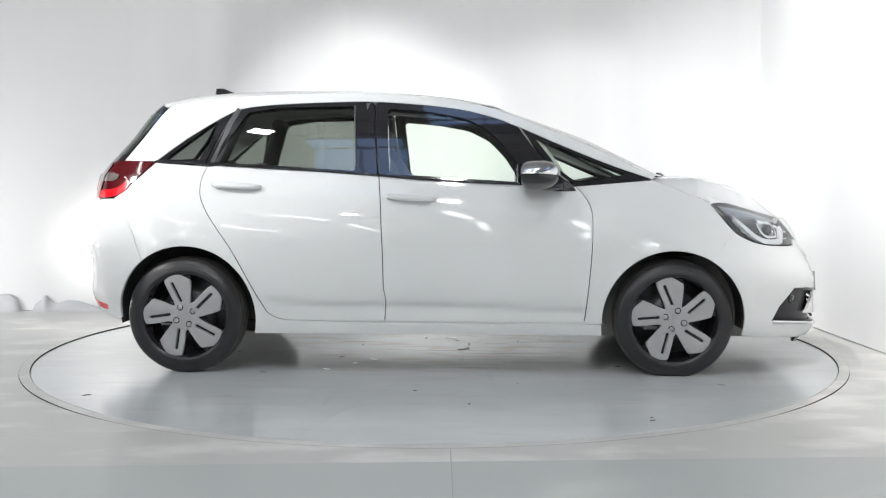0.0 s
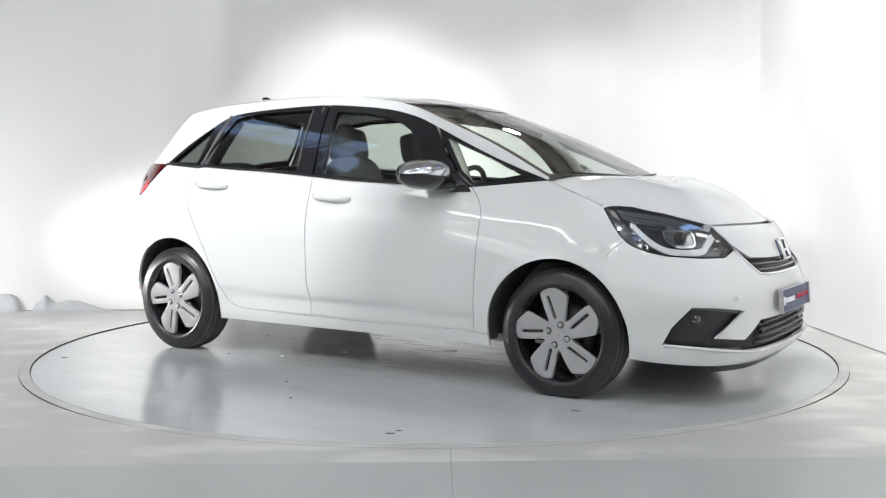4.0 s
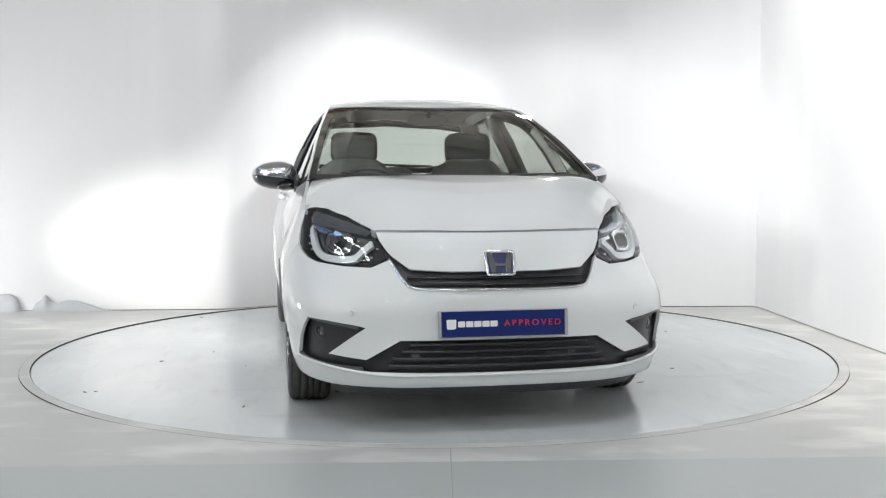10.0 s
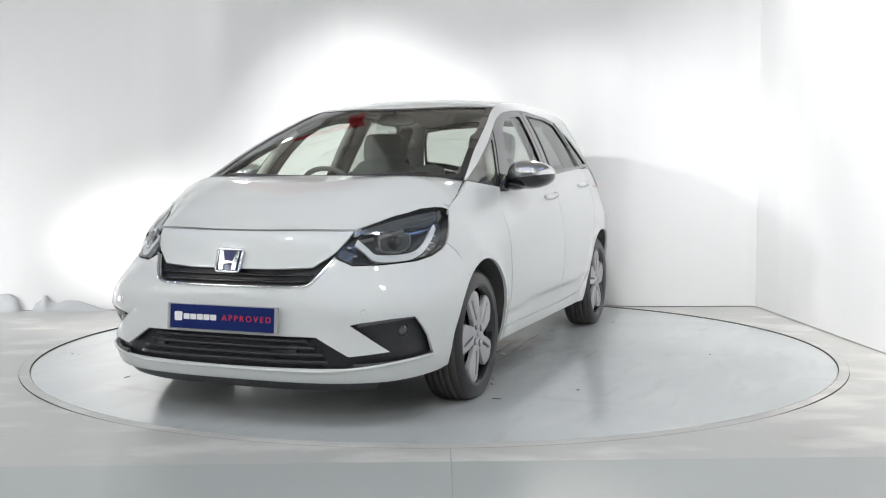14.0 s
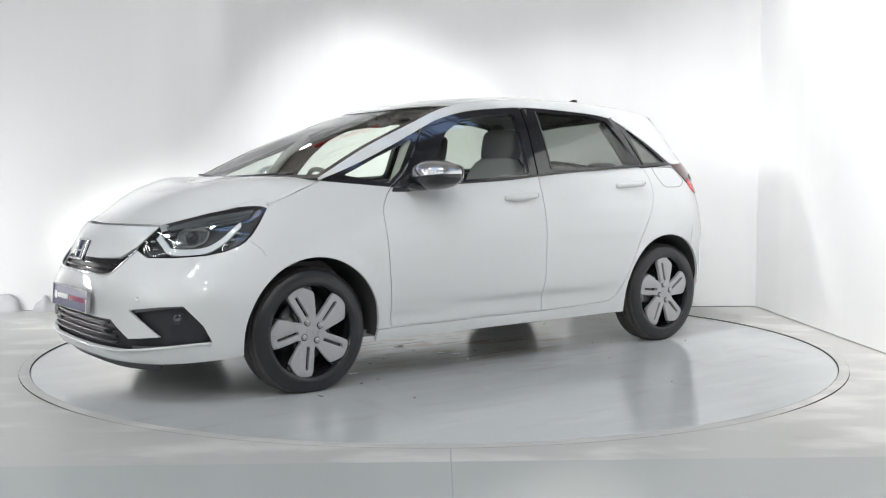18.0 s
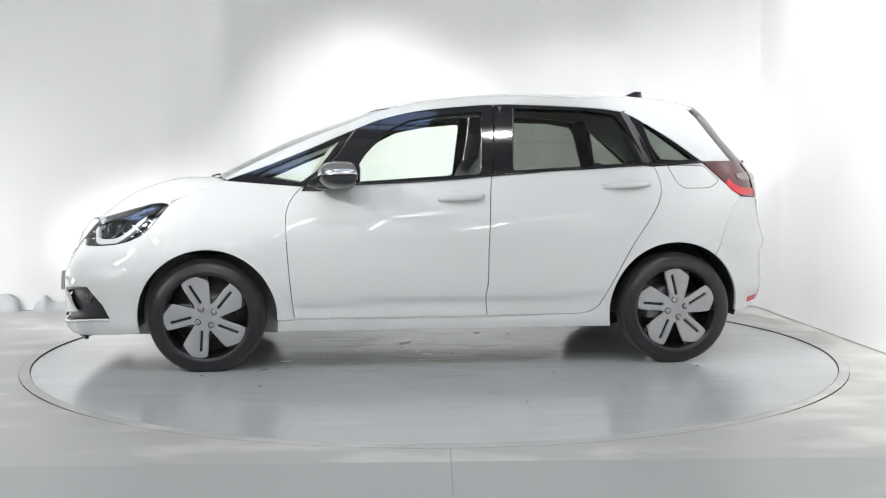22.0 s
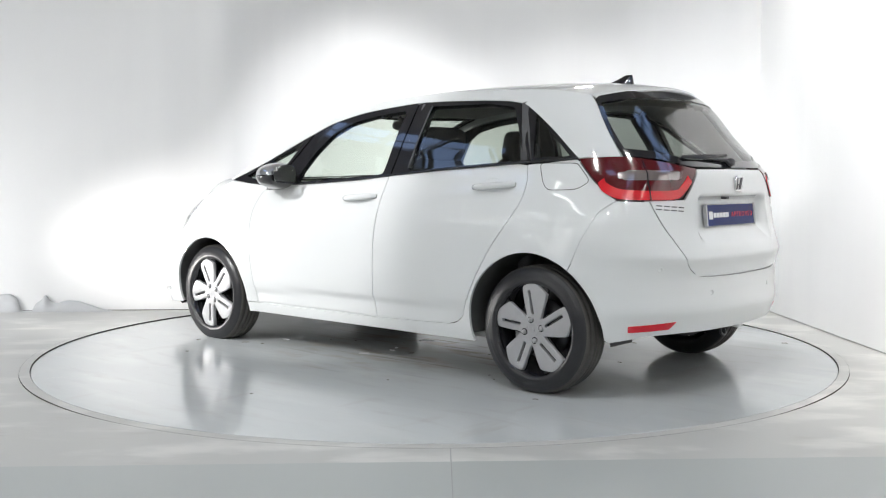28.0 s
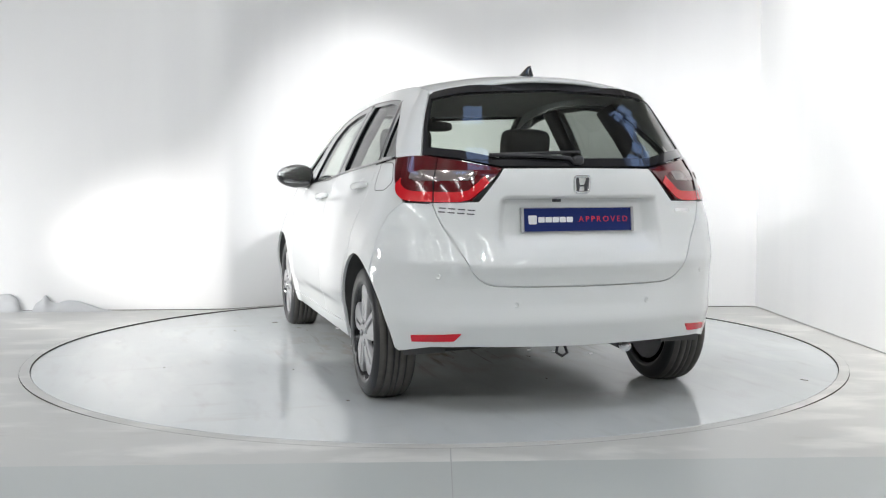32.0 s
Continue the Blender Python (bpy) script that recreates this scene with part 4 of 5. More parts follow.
    for x, y, z in ((1.60, 0.735, 0.765), (1.625, 0.735, 0.735), (1.66, 0.735, 0.712), (1.905, 0.50, 0.690), (1.90, 0.47, 0.725)):
        bm = bmesh.new()
        blob(bm, around(1, -0.024)(s * ang(1, x, y, z), z), (0.012, 0.009, 0.007))
        part("small_reflector", bm, CHROME, lamp)
    panel("indicator", strip(lamp_pts([(1.485, 0.725, 0.872), (1.505, 0.735, 0.85), (1.52, 0.742, 0.83)], 1, s), 0.03), around(1, -0.03), HEAD_AMBER, lamp, gap=0.02, trim=0)
    ob = panel("lens", shrink(out, 0.004), around(1, 0.001), LENS, lamp, depth=0.004, trim=0)
    ob.visible_shadow = False


def build_taillight(car, s):
    lamp = new("tail_light")
    lamp.parent = car
    lamp["label"] = "red tail light with clear centre and dark top"
    out = lamp_pts([(-1.853, 0.343, 1.056), (-1.845, 0.472, 0.918), (-1.80, 0.60, 0.913), (-1.725, 0.70, 0.913), (-1.663, None, 0.917), (-1.620, None, 0.946), (-1.548, None, 1.005), (-1.447, None, 1.104), (-1.60, 0.69, 1.113), (-1.687, 0.655, 1.112), (-1.79, 0.54, 1.090)], -1, s)
    panel("housing", out, around(-1, 0.003), DARKRED, lamp, gap=0.03, label="deep red lens")
    panel("red_guide", strip(spline(lamp_pts([(-1.585, 0.73, 1.005), (-1.60, 0.725, 0.975), (-1.66, 0.71, 0.945), (-1.74, 0.66, 0.937), (-1.83, 0.51, 0.937), (-1.845, 0.455, 0.965), (-1.855, 0.41, 1.01)], -1, s), 4), 0.042), around(-1, 0.006), RED_GUIDE, lamp, gap=0.02, trim=0, depth=0.006, label="bright red light guide")
    panel("clear_lens", rounded(lamp_pts([(-1.672, 0.68, 1.004), (-1.650, 0.68, 1.028), (-1.675, 0.65, 1.050), (-1.822, 0.45, 1.046), (-1.834, 0.475, 1.004)], -1, s), 0.015), around(-1, 0.006), SMOKE, lamp, gap=0.03, trim=0, depth=0.006, label="clear grey reversing lens")
    panel("indicator", rounded(lamp_pts([(-1.645, 0.685, 1.012), (-1.64, 0.68, 1.04), (-1.70, 0.625, 1.044), (-1.70, 0.63, 1.012)], -1, s), 0.01), around(-1, 0.009), SMOKE, lamp, gap=0.02, trim=0, depth=0.004)
    panel("reversing_lamp", rounded(lamp_pts([(-1.80, 0.52, 1.006), (-1.79, 0.52, 1.045), (-1.83, 0.44, 1.044), (-1.838, 0.455, 1.006)], -1, s), 0.01), around(-1, 0.009), LENS, lamp, gap=0.02, trim=0, depth=0.004)
    panel("joint", strip(lamp_pts([(-1.772, 0.613, 0.914), (-1.755, 0.612, 1.0), (-1.73, 0.612, 1.10)], -1, s), 0.006), around(-1, 0.0085), BLACK, lamp, gap=0.03, trim=0, depth=0.006)


for s in (1, -1):
    build_headlight(CAR, s)
    build_taillight(CAR, s)


# ---- wheels ----
def spoke_outline():
    return [(1.09 * a, 1.09 * b) for a, b in ((0.030, -0.036), (0.074, -0.037), (0.150, -0.060), (0.184, -0.066), (0.204, -0.020), (0.200, 0.012), (0.162, 0.062), (0.130, 0.056), (0.072, 0.042), (0.030, 0.036))]


def build_wheel(car, x, s, turn, bolts, hub):
    w = new("wheel")
    w.parent = car
    w.matrix_basis = Matrix.Translation((x, s * 0.728, hub)) @ pose(0, 0, 0, 0, 0, 0 if s > 0 else 180)
    # tyre: ribs and grooves, notched shoulders
    prof = [(0.219, -0.085), (0.228, -0.092), (0.242, -0.0955), (0.244, -0.0935), (0.256, -0.0965), (0.258, -0.0945), (0.275, -0.0935), (0.277, -0.0915), (0.287, -0.0885), (0.298, -0.078), (0.3025, -0.068), (0.3035, -0.050), (0.298, -0.048), (0.298, -0.042), (0.3055, -0.040), (0.306, -0.018), (0.299, -0.016), (0.299, -0.008), (0.306, -0.006)]
    prof = prof + [(r, -o) for r, o in prof[::-1]]
    bm = bmesh.new()
    seg, rings = 272, []
    for i, (r, o) in enumerate(prof):
        ring = []
        for k in range(seg):
            a = k * math.tau / seg
            rr = r - (0.0035 if abs(o) in (0.068, 0.078, 0.0885) and k % 2 else 0)
            # flattened where it stands
            ring.append(bm.verts.new((rr * math.cos(a), o, max(rr * math.sin(a), 0.0005 - hub))))
        rings.append(ring)
    for a, b in zip(rings, rings[1:]):
        for k in range(seg):
            bm.faces.new((a[k], a[(k + 1) % seg], b[(k + 1) % seg], b[k]))
    bmesh.ops.recalc_face_normals(bm, faces=bm.faces)
    for f in bm.faces:
        if max(abs(v.co.y) for v in f.verts) < 0.0785 and max(math.hypot(v.co.x, v.co.z) for v in f.verts) > 0.3005:
            f.material_index = 1
    tyre = part("tyre", bm, RUBBER, w)
    tyre.data.materials.append(TREAD)
    bm = bmesh.new()
    lathe(bm, [(0.221, 0.084), (0.227, 0.090), (0.231, 0.089), (0.229, 0.080)], 64)
    lathe(bm, [(0.222, 0.088), (0.215, 0.078), (0.206, 0.05), (0.200, -0.02), (0.197, -0.085)], 64)
    part("rim", bm, BLACK, w)
    bm = bmesh.new()
    lathe(bm, [(0.197, -0.085), (0.10, -0.06), (0.001, -0.055)], 40)
    lathe(bm, [(0.145, -0.012), (0.145, 0.002), (0.08, 0.006), (0.001, 0.02)], 40)
    part("brake_disc", bm, DARKMETAL, w)
    bm = bmesh.new()
    box(bm, 0.06, -0.05, -0.06, 0.15, 0.03, 0.06, 0.012)
    part("brake_caliper", bm, SILVER, w, smooth=False)
    # dark carrier behind the silver spokes
    bm = bmesh.new()
    for k in range(5):
        b = radians(turn + 72 * k)
        m = Matrix.Rotation(-(math.pi - b), 4, "Y")
        prism(bm, [(0.03, -0.045), (0.214, -0.070), (0.214, 0.070), (0.03, 0.045)], 0.052, 0.066, "xz", m)
    part("spoke_carrier", bm, BLACK, w, smooth=False)
    for k in range(5):
        b = radians(turn + 72 * k)
        m = Matrix.Rotation(-(math.pi - b), 4, "Y")
        bm = bmesh.new()
        out = rounded(spoke_outline(), 0.007, 3)
        slot = rounded([(0.074, -0.010), (0.181, -0.039), (0.186, -0.025), (0.076, 0.005)], 0.005, 3)
        vs = [Vector(p) for p in dense(out, 0.012)]
        n0 = len(vs)
        vs += [Vector(p) for p in slot]
        es = [(i, (i + 1) % n0) for i in range(n0)] + [(n0 + i, n0 + (i + 1) % len(slot)) for i in range(len(slot))]
        v2, _, f2, *_ = delaunay_2d_cdt(vs, es, [], 1, 1e-6)
        hi = []
        for v in v2:
            dome = 0.088 - 0.05 * v.y * v.y / 0.05 - 0.06 * max(v.x - 0.15, 0) - 0.10 * max(0.07 - v.x, 0)
            hi.append(bm.verts.new(m @ Vector((v.x, dome, v.y))))
        for f in f2:
            c = sum((v2[i] for i in f), Vector((0, 0))) / len(f)
            if not inside(slot, c.x, c.y) and inside(out, c.x, c.y):
                bm.faces.new([hi[i] for i in f])
        bmesh.ops.recalc_face_normals(bm, faces=bm.faces)
        if sum(f.normal.y for f in bm.faces) < 0:
            bmesh.ops.reverse_faces(bm, faces=bm.faces)
        rim = [e for e in bm.edges if len(e.link_faces) == 1]
        r = bmesh.ops.extrude_edge_only(bm, edges=rim)
        for v in [g for g in r["geom"] if isinstance(g, bmesh.types.BMVert)]:
            v.co.y -= 0.022
        bmesh.ops.bevel(bm, geom=rim, offset=0.004, segments=2, profile=0.6, affect="EDGES")
        part("spoke", bm, SILVER, w)
    bm = bmesh.new()
    lathe(bm, [(0.070, 0.060), (0.069, 0.082), (0.066, 0.0845), (0.034, 0.0852), (0.033, 0.0842), (0.031, 0.0842), (0.030, 0.0856), (0.001, 0.0857)], 40)
    part("hub_cap", bm, SILVER, w, smooth=False)
    bm = bmesh.new()
    for dx in (-0.009, 0.009):
        box(bm, dx - 0.002, 0.0852, -0.010, dx + 0.002, 0.0875, 0.010)
    box(bm, -0.008, 0.0852, -0.002, 0.008, 0.0875, 0.002)
    part("hub_mark", bm, SILVER, w, smooth=False)
    for k in range(4):
        b = radians(bolts + 90 * k)
        at = (-0.050 * math.cos(b), 0, 0.050 * math.sin(b))
        bm = bmesh.new()
        lathe(bm, [(0.0165, 0.0850), (0.0165, 0.0862), (0.0115, 0.0862)], 18, "y", at)
        ring = part("wheel_bolt", bm, BLACK, w, smooth=False)
        bm = bmesh.new()
        lathe(bm, [(0.0125, 0.084), (0.0125, 0.090), (0.0095, 0.0935), (0.005, 0.0945), (0.0005, 0.0946)], 18, "y", at)
        part("bolt_cap", bm, BOLT, ring)


BOLT = mat("bolt_cap", (0.45, 0.45, 0.46), 0.3, 0.8)
for x, s, turn, bolts in ((AXLE, -1, 97, 72), (-1.270, -1, 101, 28), (AXLE, 1, 107, 31), (-1.270, 1, 88, 14)):
    build_wheel(CAR, x, s, turn, bolts, 0.291 if x > 0 else 0.301)


# ---- underside, wheel housings ----
def build_under(car):
    bm = bmesh.new()
    box(bm, -0.92, -0.70, 0.215, 0.92, 0.70, 0.25)
    box(bm, 0.9, -0.56, 0.17, 1.95, 0.56, 0.60)
    box(bm, -1.72, -0.50, 0.34, -0.9, 0.50, 0.80)
    box(bm, 1.60, -0.52, 0.165, 1.92, 0.52, 0.19)
    part("underbody", bm, UNDERPAN, car, "underside kept pale to bounce light onto the floor", smooth=False)
    for end in (1, -1):
        cx, cz, ra = ARCHES[end]
        for s in (1, -1):
            bm = bmesh.new()
            pts = arc((cx, cz), ra + 0.014, -8, 188, 28)
            a = [bm.verts.new((p[0], s * 0.53, p[1])) for p in pts]
            b = [bm.verts.new((p[0], s * (half_width(p[0], p[1]) - 0.018), p[1])) for p in pts]
            for i in range(len(pts) - 1):
                bm.faces.new((a[i], a[i + 1], b[i + 1], b[i]))
            bm.faces.new(a)
            part("wheel_housing", bm, UNDER, car)
    bm = bmesh.new()
    tube(bm, [(-1.2, -0.30, 0.27), (-1.6, -0.27, 0.275), (-1.74, -0.27, 0.268)], 0.024, 14)
    part("exhaust_pipe", bm, DARKMETAL, car)
    bm = bmesh.new()
    tube(bm, [(-1.74, -0.27, 0.268), (-1.80, -0.27, 0.262)], 0.022, 16)
    part("exhaust_tip", bm, CHROME, car)
    bm = bmesh.new()
    tube(bm, [(-1.86, 0.06, 0.30), (-1.87, 0.05, 0.262), (-1.875, 0.075, 0.25), (-1.87, 0.10, 0.265), (-1.86, 0.09, 0.30)], 0.007, 8)
    part("tow_eye", bm, PLASTIC, car)
    bm = bmesh.new()
    tube(bm, [(-1.30, -0.60, 0.22), (-1.27, 0, 0.24), (-1.30, 0.60, 0.22)], 0.035, 10)
    part("rear_axle", bm, UNDER, car)


build_under(CAR)


# ---- outer fittings ----
def build_mirror(car, s):
    mir = new("door_mirror")
    mir.parent = car
    mir.matrix_basis = Matrix.Translation((0, 0, -0.010))
    mir["label"] = "silver-capped door mirror with black base"
    def shaped(z0, z1):
        bm = blob(bmesh.new(), (0, 0, 0), (0.120, 0.118, 0.079), 2.4)
        for v in bm.verts:
            # flat towards the rear, drawn in towards the tip
            if v.co.x < -0.055:
                v.co.x = -0.055 + (v.co.x + 0.055) * 0.25
            f = (v.co.y + 0.11) / 0.22
            v.co.z *= 1.0 - 0.22 * f * f
            v.co.x -= 0.035 * f * f
            v.co.y *= s
            v.co += Vector((0.565, s * 0.862, 1.042))
        geom = bm.verts[:] + bm.edges[:] + bm.faces[:]
        if z0 is not None:
            bmesh.ops.bisect_plane(bm, geom=geom, plane_co=(0, 0, z0), plane_no=(0, 0.12 * s, -1), clear_outer=True)
        if z1 is not None:
            bmesh.ops.bisect_plane(bm, geom=geom, plane_co=(0, 0, z1), plane_no=(0, -0.12 * s, 1), clear_outer=True)
        bmesh.ops.recalc_face_normals(bm, faces=bm.faces)
        return bm
    part("cap", shaped(0.930, None), SILVERCAP, mir, "polished silver mirror cap")
    part("lower_shell", shaped(None, 0.929), BLACK, mir)
    bm = bmesh.new()
    prism(bm, rounded([(s * 0.772, 0.993), (s * 0.945, 1.003), (s * 0.958, 1.07), (s * 0.93, 1.095), (s * 0.79, 1.102), (s * 0.765, 1.07)], 0.02), 0.0, 0.003, "yz")
    for v in bm.verts:
        v.co.x += 0.488 - 0.036 * (abs(v.co.y) - 0.752) / 0.22
    part("mirror_glass", bm, CHROME, mir, smooth=False)
    bm = bmesh.new()
    pts = [(0.70, s * 0.735, 0.962), (0.66, s * 0.765, 0.966), (0.61, s * 0.80, 0.985), (0.585, s * 0.83, 1.0)]
    blob(bm, (0.625, s * 0.80, 0.985), (0.075, 0.055, 0.024), 2.2)
    prism(bm, [(0.60, 0.955), (0.765, 0.958), (0.74, 0.995), (0.66, 1.045), (0.59, 1.0)], s * 0.735, s * 0.765, "xz")
    part("base", bm, BLACK, mir)


SILVERCAP = mat("silver_mirror_cap", (0.62, 0.63, 0.66), 0.16, 0.9, coat=0.6)


def build_handle(car, s, x0, z0, x1, z1):
    h = new("door_handle")
    h.parent = car
    n, bm = 9, bmesh.new()
    pts = []
    for k in range(n):
        t = k / (n - 1)
        x, z = x0 + (x1 - x0) * t, z0 + (z1 - z0) * t
        pts.append(Vector((x, s * (half_width(x, z) + 0.034 - 0.026 * abs(2 * t - 1) ** 4), z)))
    rings = []
    for k, p in enumerate(pts):
        hh = 0.0165 * (1 - 0.35 * abs(2 * k / (n - 1) - 1) ** 6)
        rings.append([bm.verts.new(p + Vector((0, s * dy, dz * hh / 0.0165))) for dy, dz in ((0.006, -0.010), (0.008, 0.0), (0.006, 0.010), (0.0, 0.0165), (-0.009, 0.014), (-0.010, 0), (-0.009, -0.014), (0.0, -0.0165))])
    for a, b in zip(rings, rings[1:]):
        for k in range(8):
            bm.faces.new((a[k], a[(k + 1) % 8], b[(k + 1) % 8], b[k]))
    bm.faces.new(rings[0])
    bm.faces.new(rings[-1][::-1])
    bmesh.ops.recalc_face_normals(bm, faces=bm.faces)
    part("grip", bm, PAINT, h)
    # hollow behind the grip, drawn as a dished plate
    bm = bmesh.new()
    cx, cz = (x0 + x1) / 2 + 0.015, (z0 + z1) / 2 + 0.002
    rows = []
    for r, d in ((1.0, 0.0015), (0.9, -0.001), (0.6, 0.0012), (0.0, 0.0015)):
        rows.append([bm.verts.new((cx + 0.062 * r * math.cos(a), s * (half_width(cx + 0.062 * r * math.cos(a), cz + 0.036 * r * math.sin(a)) + d), cz + 0.036 * r * math.sin(a))) for a in [k * math.tau / 28 for k in range(28)]])
    for a, b in zip(rows, rows[1:]):
        for k in range(28):
            bm.faces.new((a[k], a[(k + 1) % 28], b[(k + 1) % 28], b[k]))
    bmesh.ops.remove_doubles(bm, verts=bm.verts, dist=1e-5)
    bmesh.ops.recalc_face_normals(bm, faces=bm.faces)
    part("hand_hollow", bm, PAINT, h)


for s in (1, -1):
    build_mirror(CAR, s)
    build_handle(CAR, s, -0.208, 0.922, 0.042, 0.906)
    build_handle(CAR, s, -1.128, 0.985, -0.868, 0.970)


def word_mesh(text, size, spacing=1.0):
    c = bpy.data.curves.new("lettering", "FONT")
    c.body, c.size, c.extrude, c.space_character, c.align_x, c.align_y = text, size, 0.0006, spacing, "CENTER", "CENTER"
    ob = bpy.data.objects.new("lettering", c)
    scene.collection.objects.link(ob)
    bpy.context.view_layer.update()
    me = bpy.data.meshes.new_from_object(ob.evaluated_get(bpy.context.evaluated_depsgraph_get()))
    bpy.data.objects.remove(ob)
    return me


def build_plate(car, end, x, z0, z1, half, label):
    """A dealer's plate: x grows outwards along end."""
    pl = new("show_plate")
    pl.parent = car
    pl["label"] = label
    # local frame: right as seen from outside, up, outwards
    r = Matrix(((0, 0, 1), (1, 0, 0), (0, 1, 0))).to_4x4() if end > 0 else Matrix(((0, 0, -1), (-1, 0, 0), (0, 1, 0))).to_4x4()
    tilt = pose(0, 0, 0, -4 if end > 0 else -6)
    pl.matrix_basis = Matrix.Translation((x, 0, (z0 + z1) / 2)) @ r @ tilt
    h = (z1 - z0) / 2
    bm = bmesh.new()
    box(bm, -half, -h, -0.012, half, h, 0, 0.003)
    part("backing", bm, SILVER, pl, smooth=False)
    bm = bmesh.new()
    box(bm, -half + 0.012, -h + 0.004, -0.002, half - 0.012, h - 0.004, 0.002, 0.001)
    part("face", bm, NAVY, pl, "navy blue plate face", smooth=False)
    for sx in (-1, 1):
        bm = bmesh.new()
        box(bm, sx * (half - 0.006) - 0.006, -h, -0.004, sx * (half - 0.006) + 0.006, h, 0.007, 0.002)
        part("end_cap", bm, SILVER, pl, smooth=False)
    # mark and maker's word as plain shapes
    bm = bmesh.new()
    prism(bm, rounded([(-half + 0.034, -0.019), (-half + 0.070, -0.019), (-half + 0.072, 0.019), (-half + 0.032, 0.019)], 0.006), 0.0021, 0.0028, "xy")
    part("mark", bm, WHITEPRINT, pl, smooth=False)
    bm = bmesh.new()
    for k in range(5):
        x0 = -half + 0.078 + 0.0325 * k
        prism(bm, rounded([(x0, -0.0115), (x0 + 0.029, -0.0115), (x0 + 0.029, 0.0115), (x0, 0.0115)], 0.004), 0.0021, 0.0028, "xy")
    part("maker_bar", bm, WHITEPRINT, pl, smooth=False)
    me = word_mesh("APPROVED", 0.030, 1.42)
    me.materials.append(REDPRINT)
    ob = new("lettering", me)
    ob.parent = pl
    xs = [v.co.x for v in me.vertices]
    k = (half * 0.88) / max(max(xs) - min(xs), 1e-6)
    ob.matrix_basis = Matrix.Translation((half * 0.45, 0, 0.003)) @ Matrix.Diagonal((k, k * 0.95, 1, 1))
    return pl


build_plate(CAR, 1, 2.135, 0.388, 0.496, 0.262, "navy dealer plate with white mark and red lettering")
build_plate(CAR, -1, -1.862, 0.783, 0.890, 0.262, "navy dealer plate on the white tailgate")


def build_badge(car, end, x, z, w, h, lean):
    """A rounded chrome frame round a dark blue field with a chrome bar shape."""
    b = new("badge")
    b.parent = car
    b["label"] = "chrome badge with dark blue field" if end > 0 else "chrome badge on white paint"
    r = Matrix(((0, 0, 1), (1, 0, 0), (0, 1, 0))).to_4x4() if end > 0 else Matrix(((0, 0, -1), (-1, 0, 0), (0, 1, 0))).to_4x4()
    b.matrix_basis = Matrix.Translation((x, 0, z)) @ r @ pose(0, 0, 0, lean)
    out = rounded([(-w * 0.92, -h), (w * 0.92, -h), (w, h), (-w, h)], 0.012)
    bm = bmesh.new()
    prism(bm, out, -0.012, 0.0, "xy")
    part("field", bm, BADGEBLUE if end > 0 else PAINT, b, smooth=False)
    bm = bmesh.new()
    tube(bm, [(p[0] * 0.96, p[1] * 0.96, 0.001) for p in out], 0.0065, 8, True)
    part("frame", bm, CHROME, b)
    bm = bmesh.new()
    for sx in (-1, 1):
        prism(bm, [(sx * w * 0.36, -h * 0.80), (sx * w * 0.62, -h * 0.80), (sx * w * 0.80, h * 0.84), (sx * w * 0.52, h * 0.84), (sx * w * 0.32, -h * 0.1)][::sx], 0.0, 0.006, "xy")
    prism(bm, [(-w * 0.40, -h * 0.26), (w * 0.40, -h * 0.26), (w * 0.42, -h * 0.06), (-w * 0.42, -h * 0.06)], 0.0, 0.0055, "xy")
    part("emblem", bm, CHROME if end > 0 else DARKMETAL, b, smooth=False)


BADGEBLUE = mat("badge_blue", (0.035, 0.042, 0.12), 0.25, 0.2, coat=0.5)
build_badge(CAR, 1, 2.073, 0.675, 0.062, 0.050, -21)
build_badge(CAR, -1, -1.899, 0.987, 0.036, 0.034, 6)


FOGLENS = mat("fog_lens", (0.09, 0.095, 0.105), 0.12, 0.4, coat=1.0)


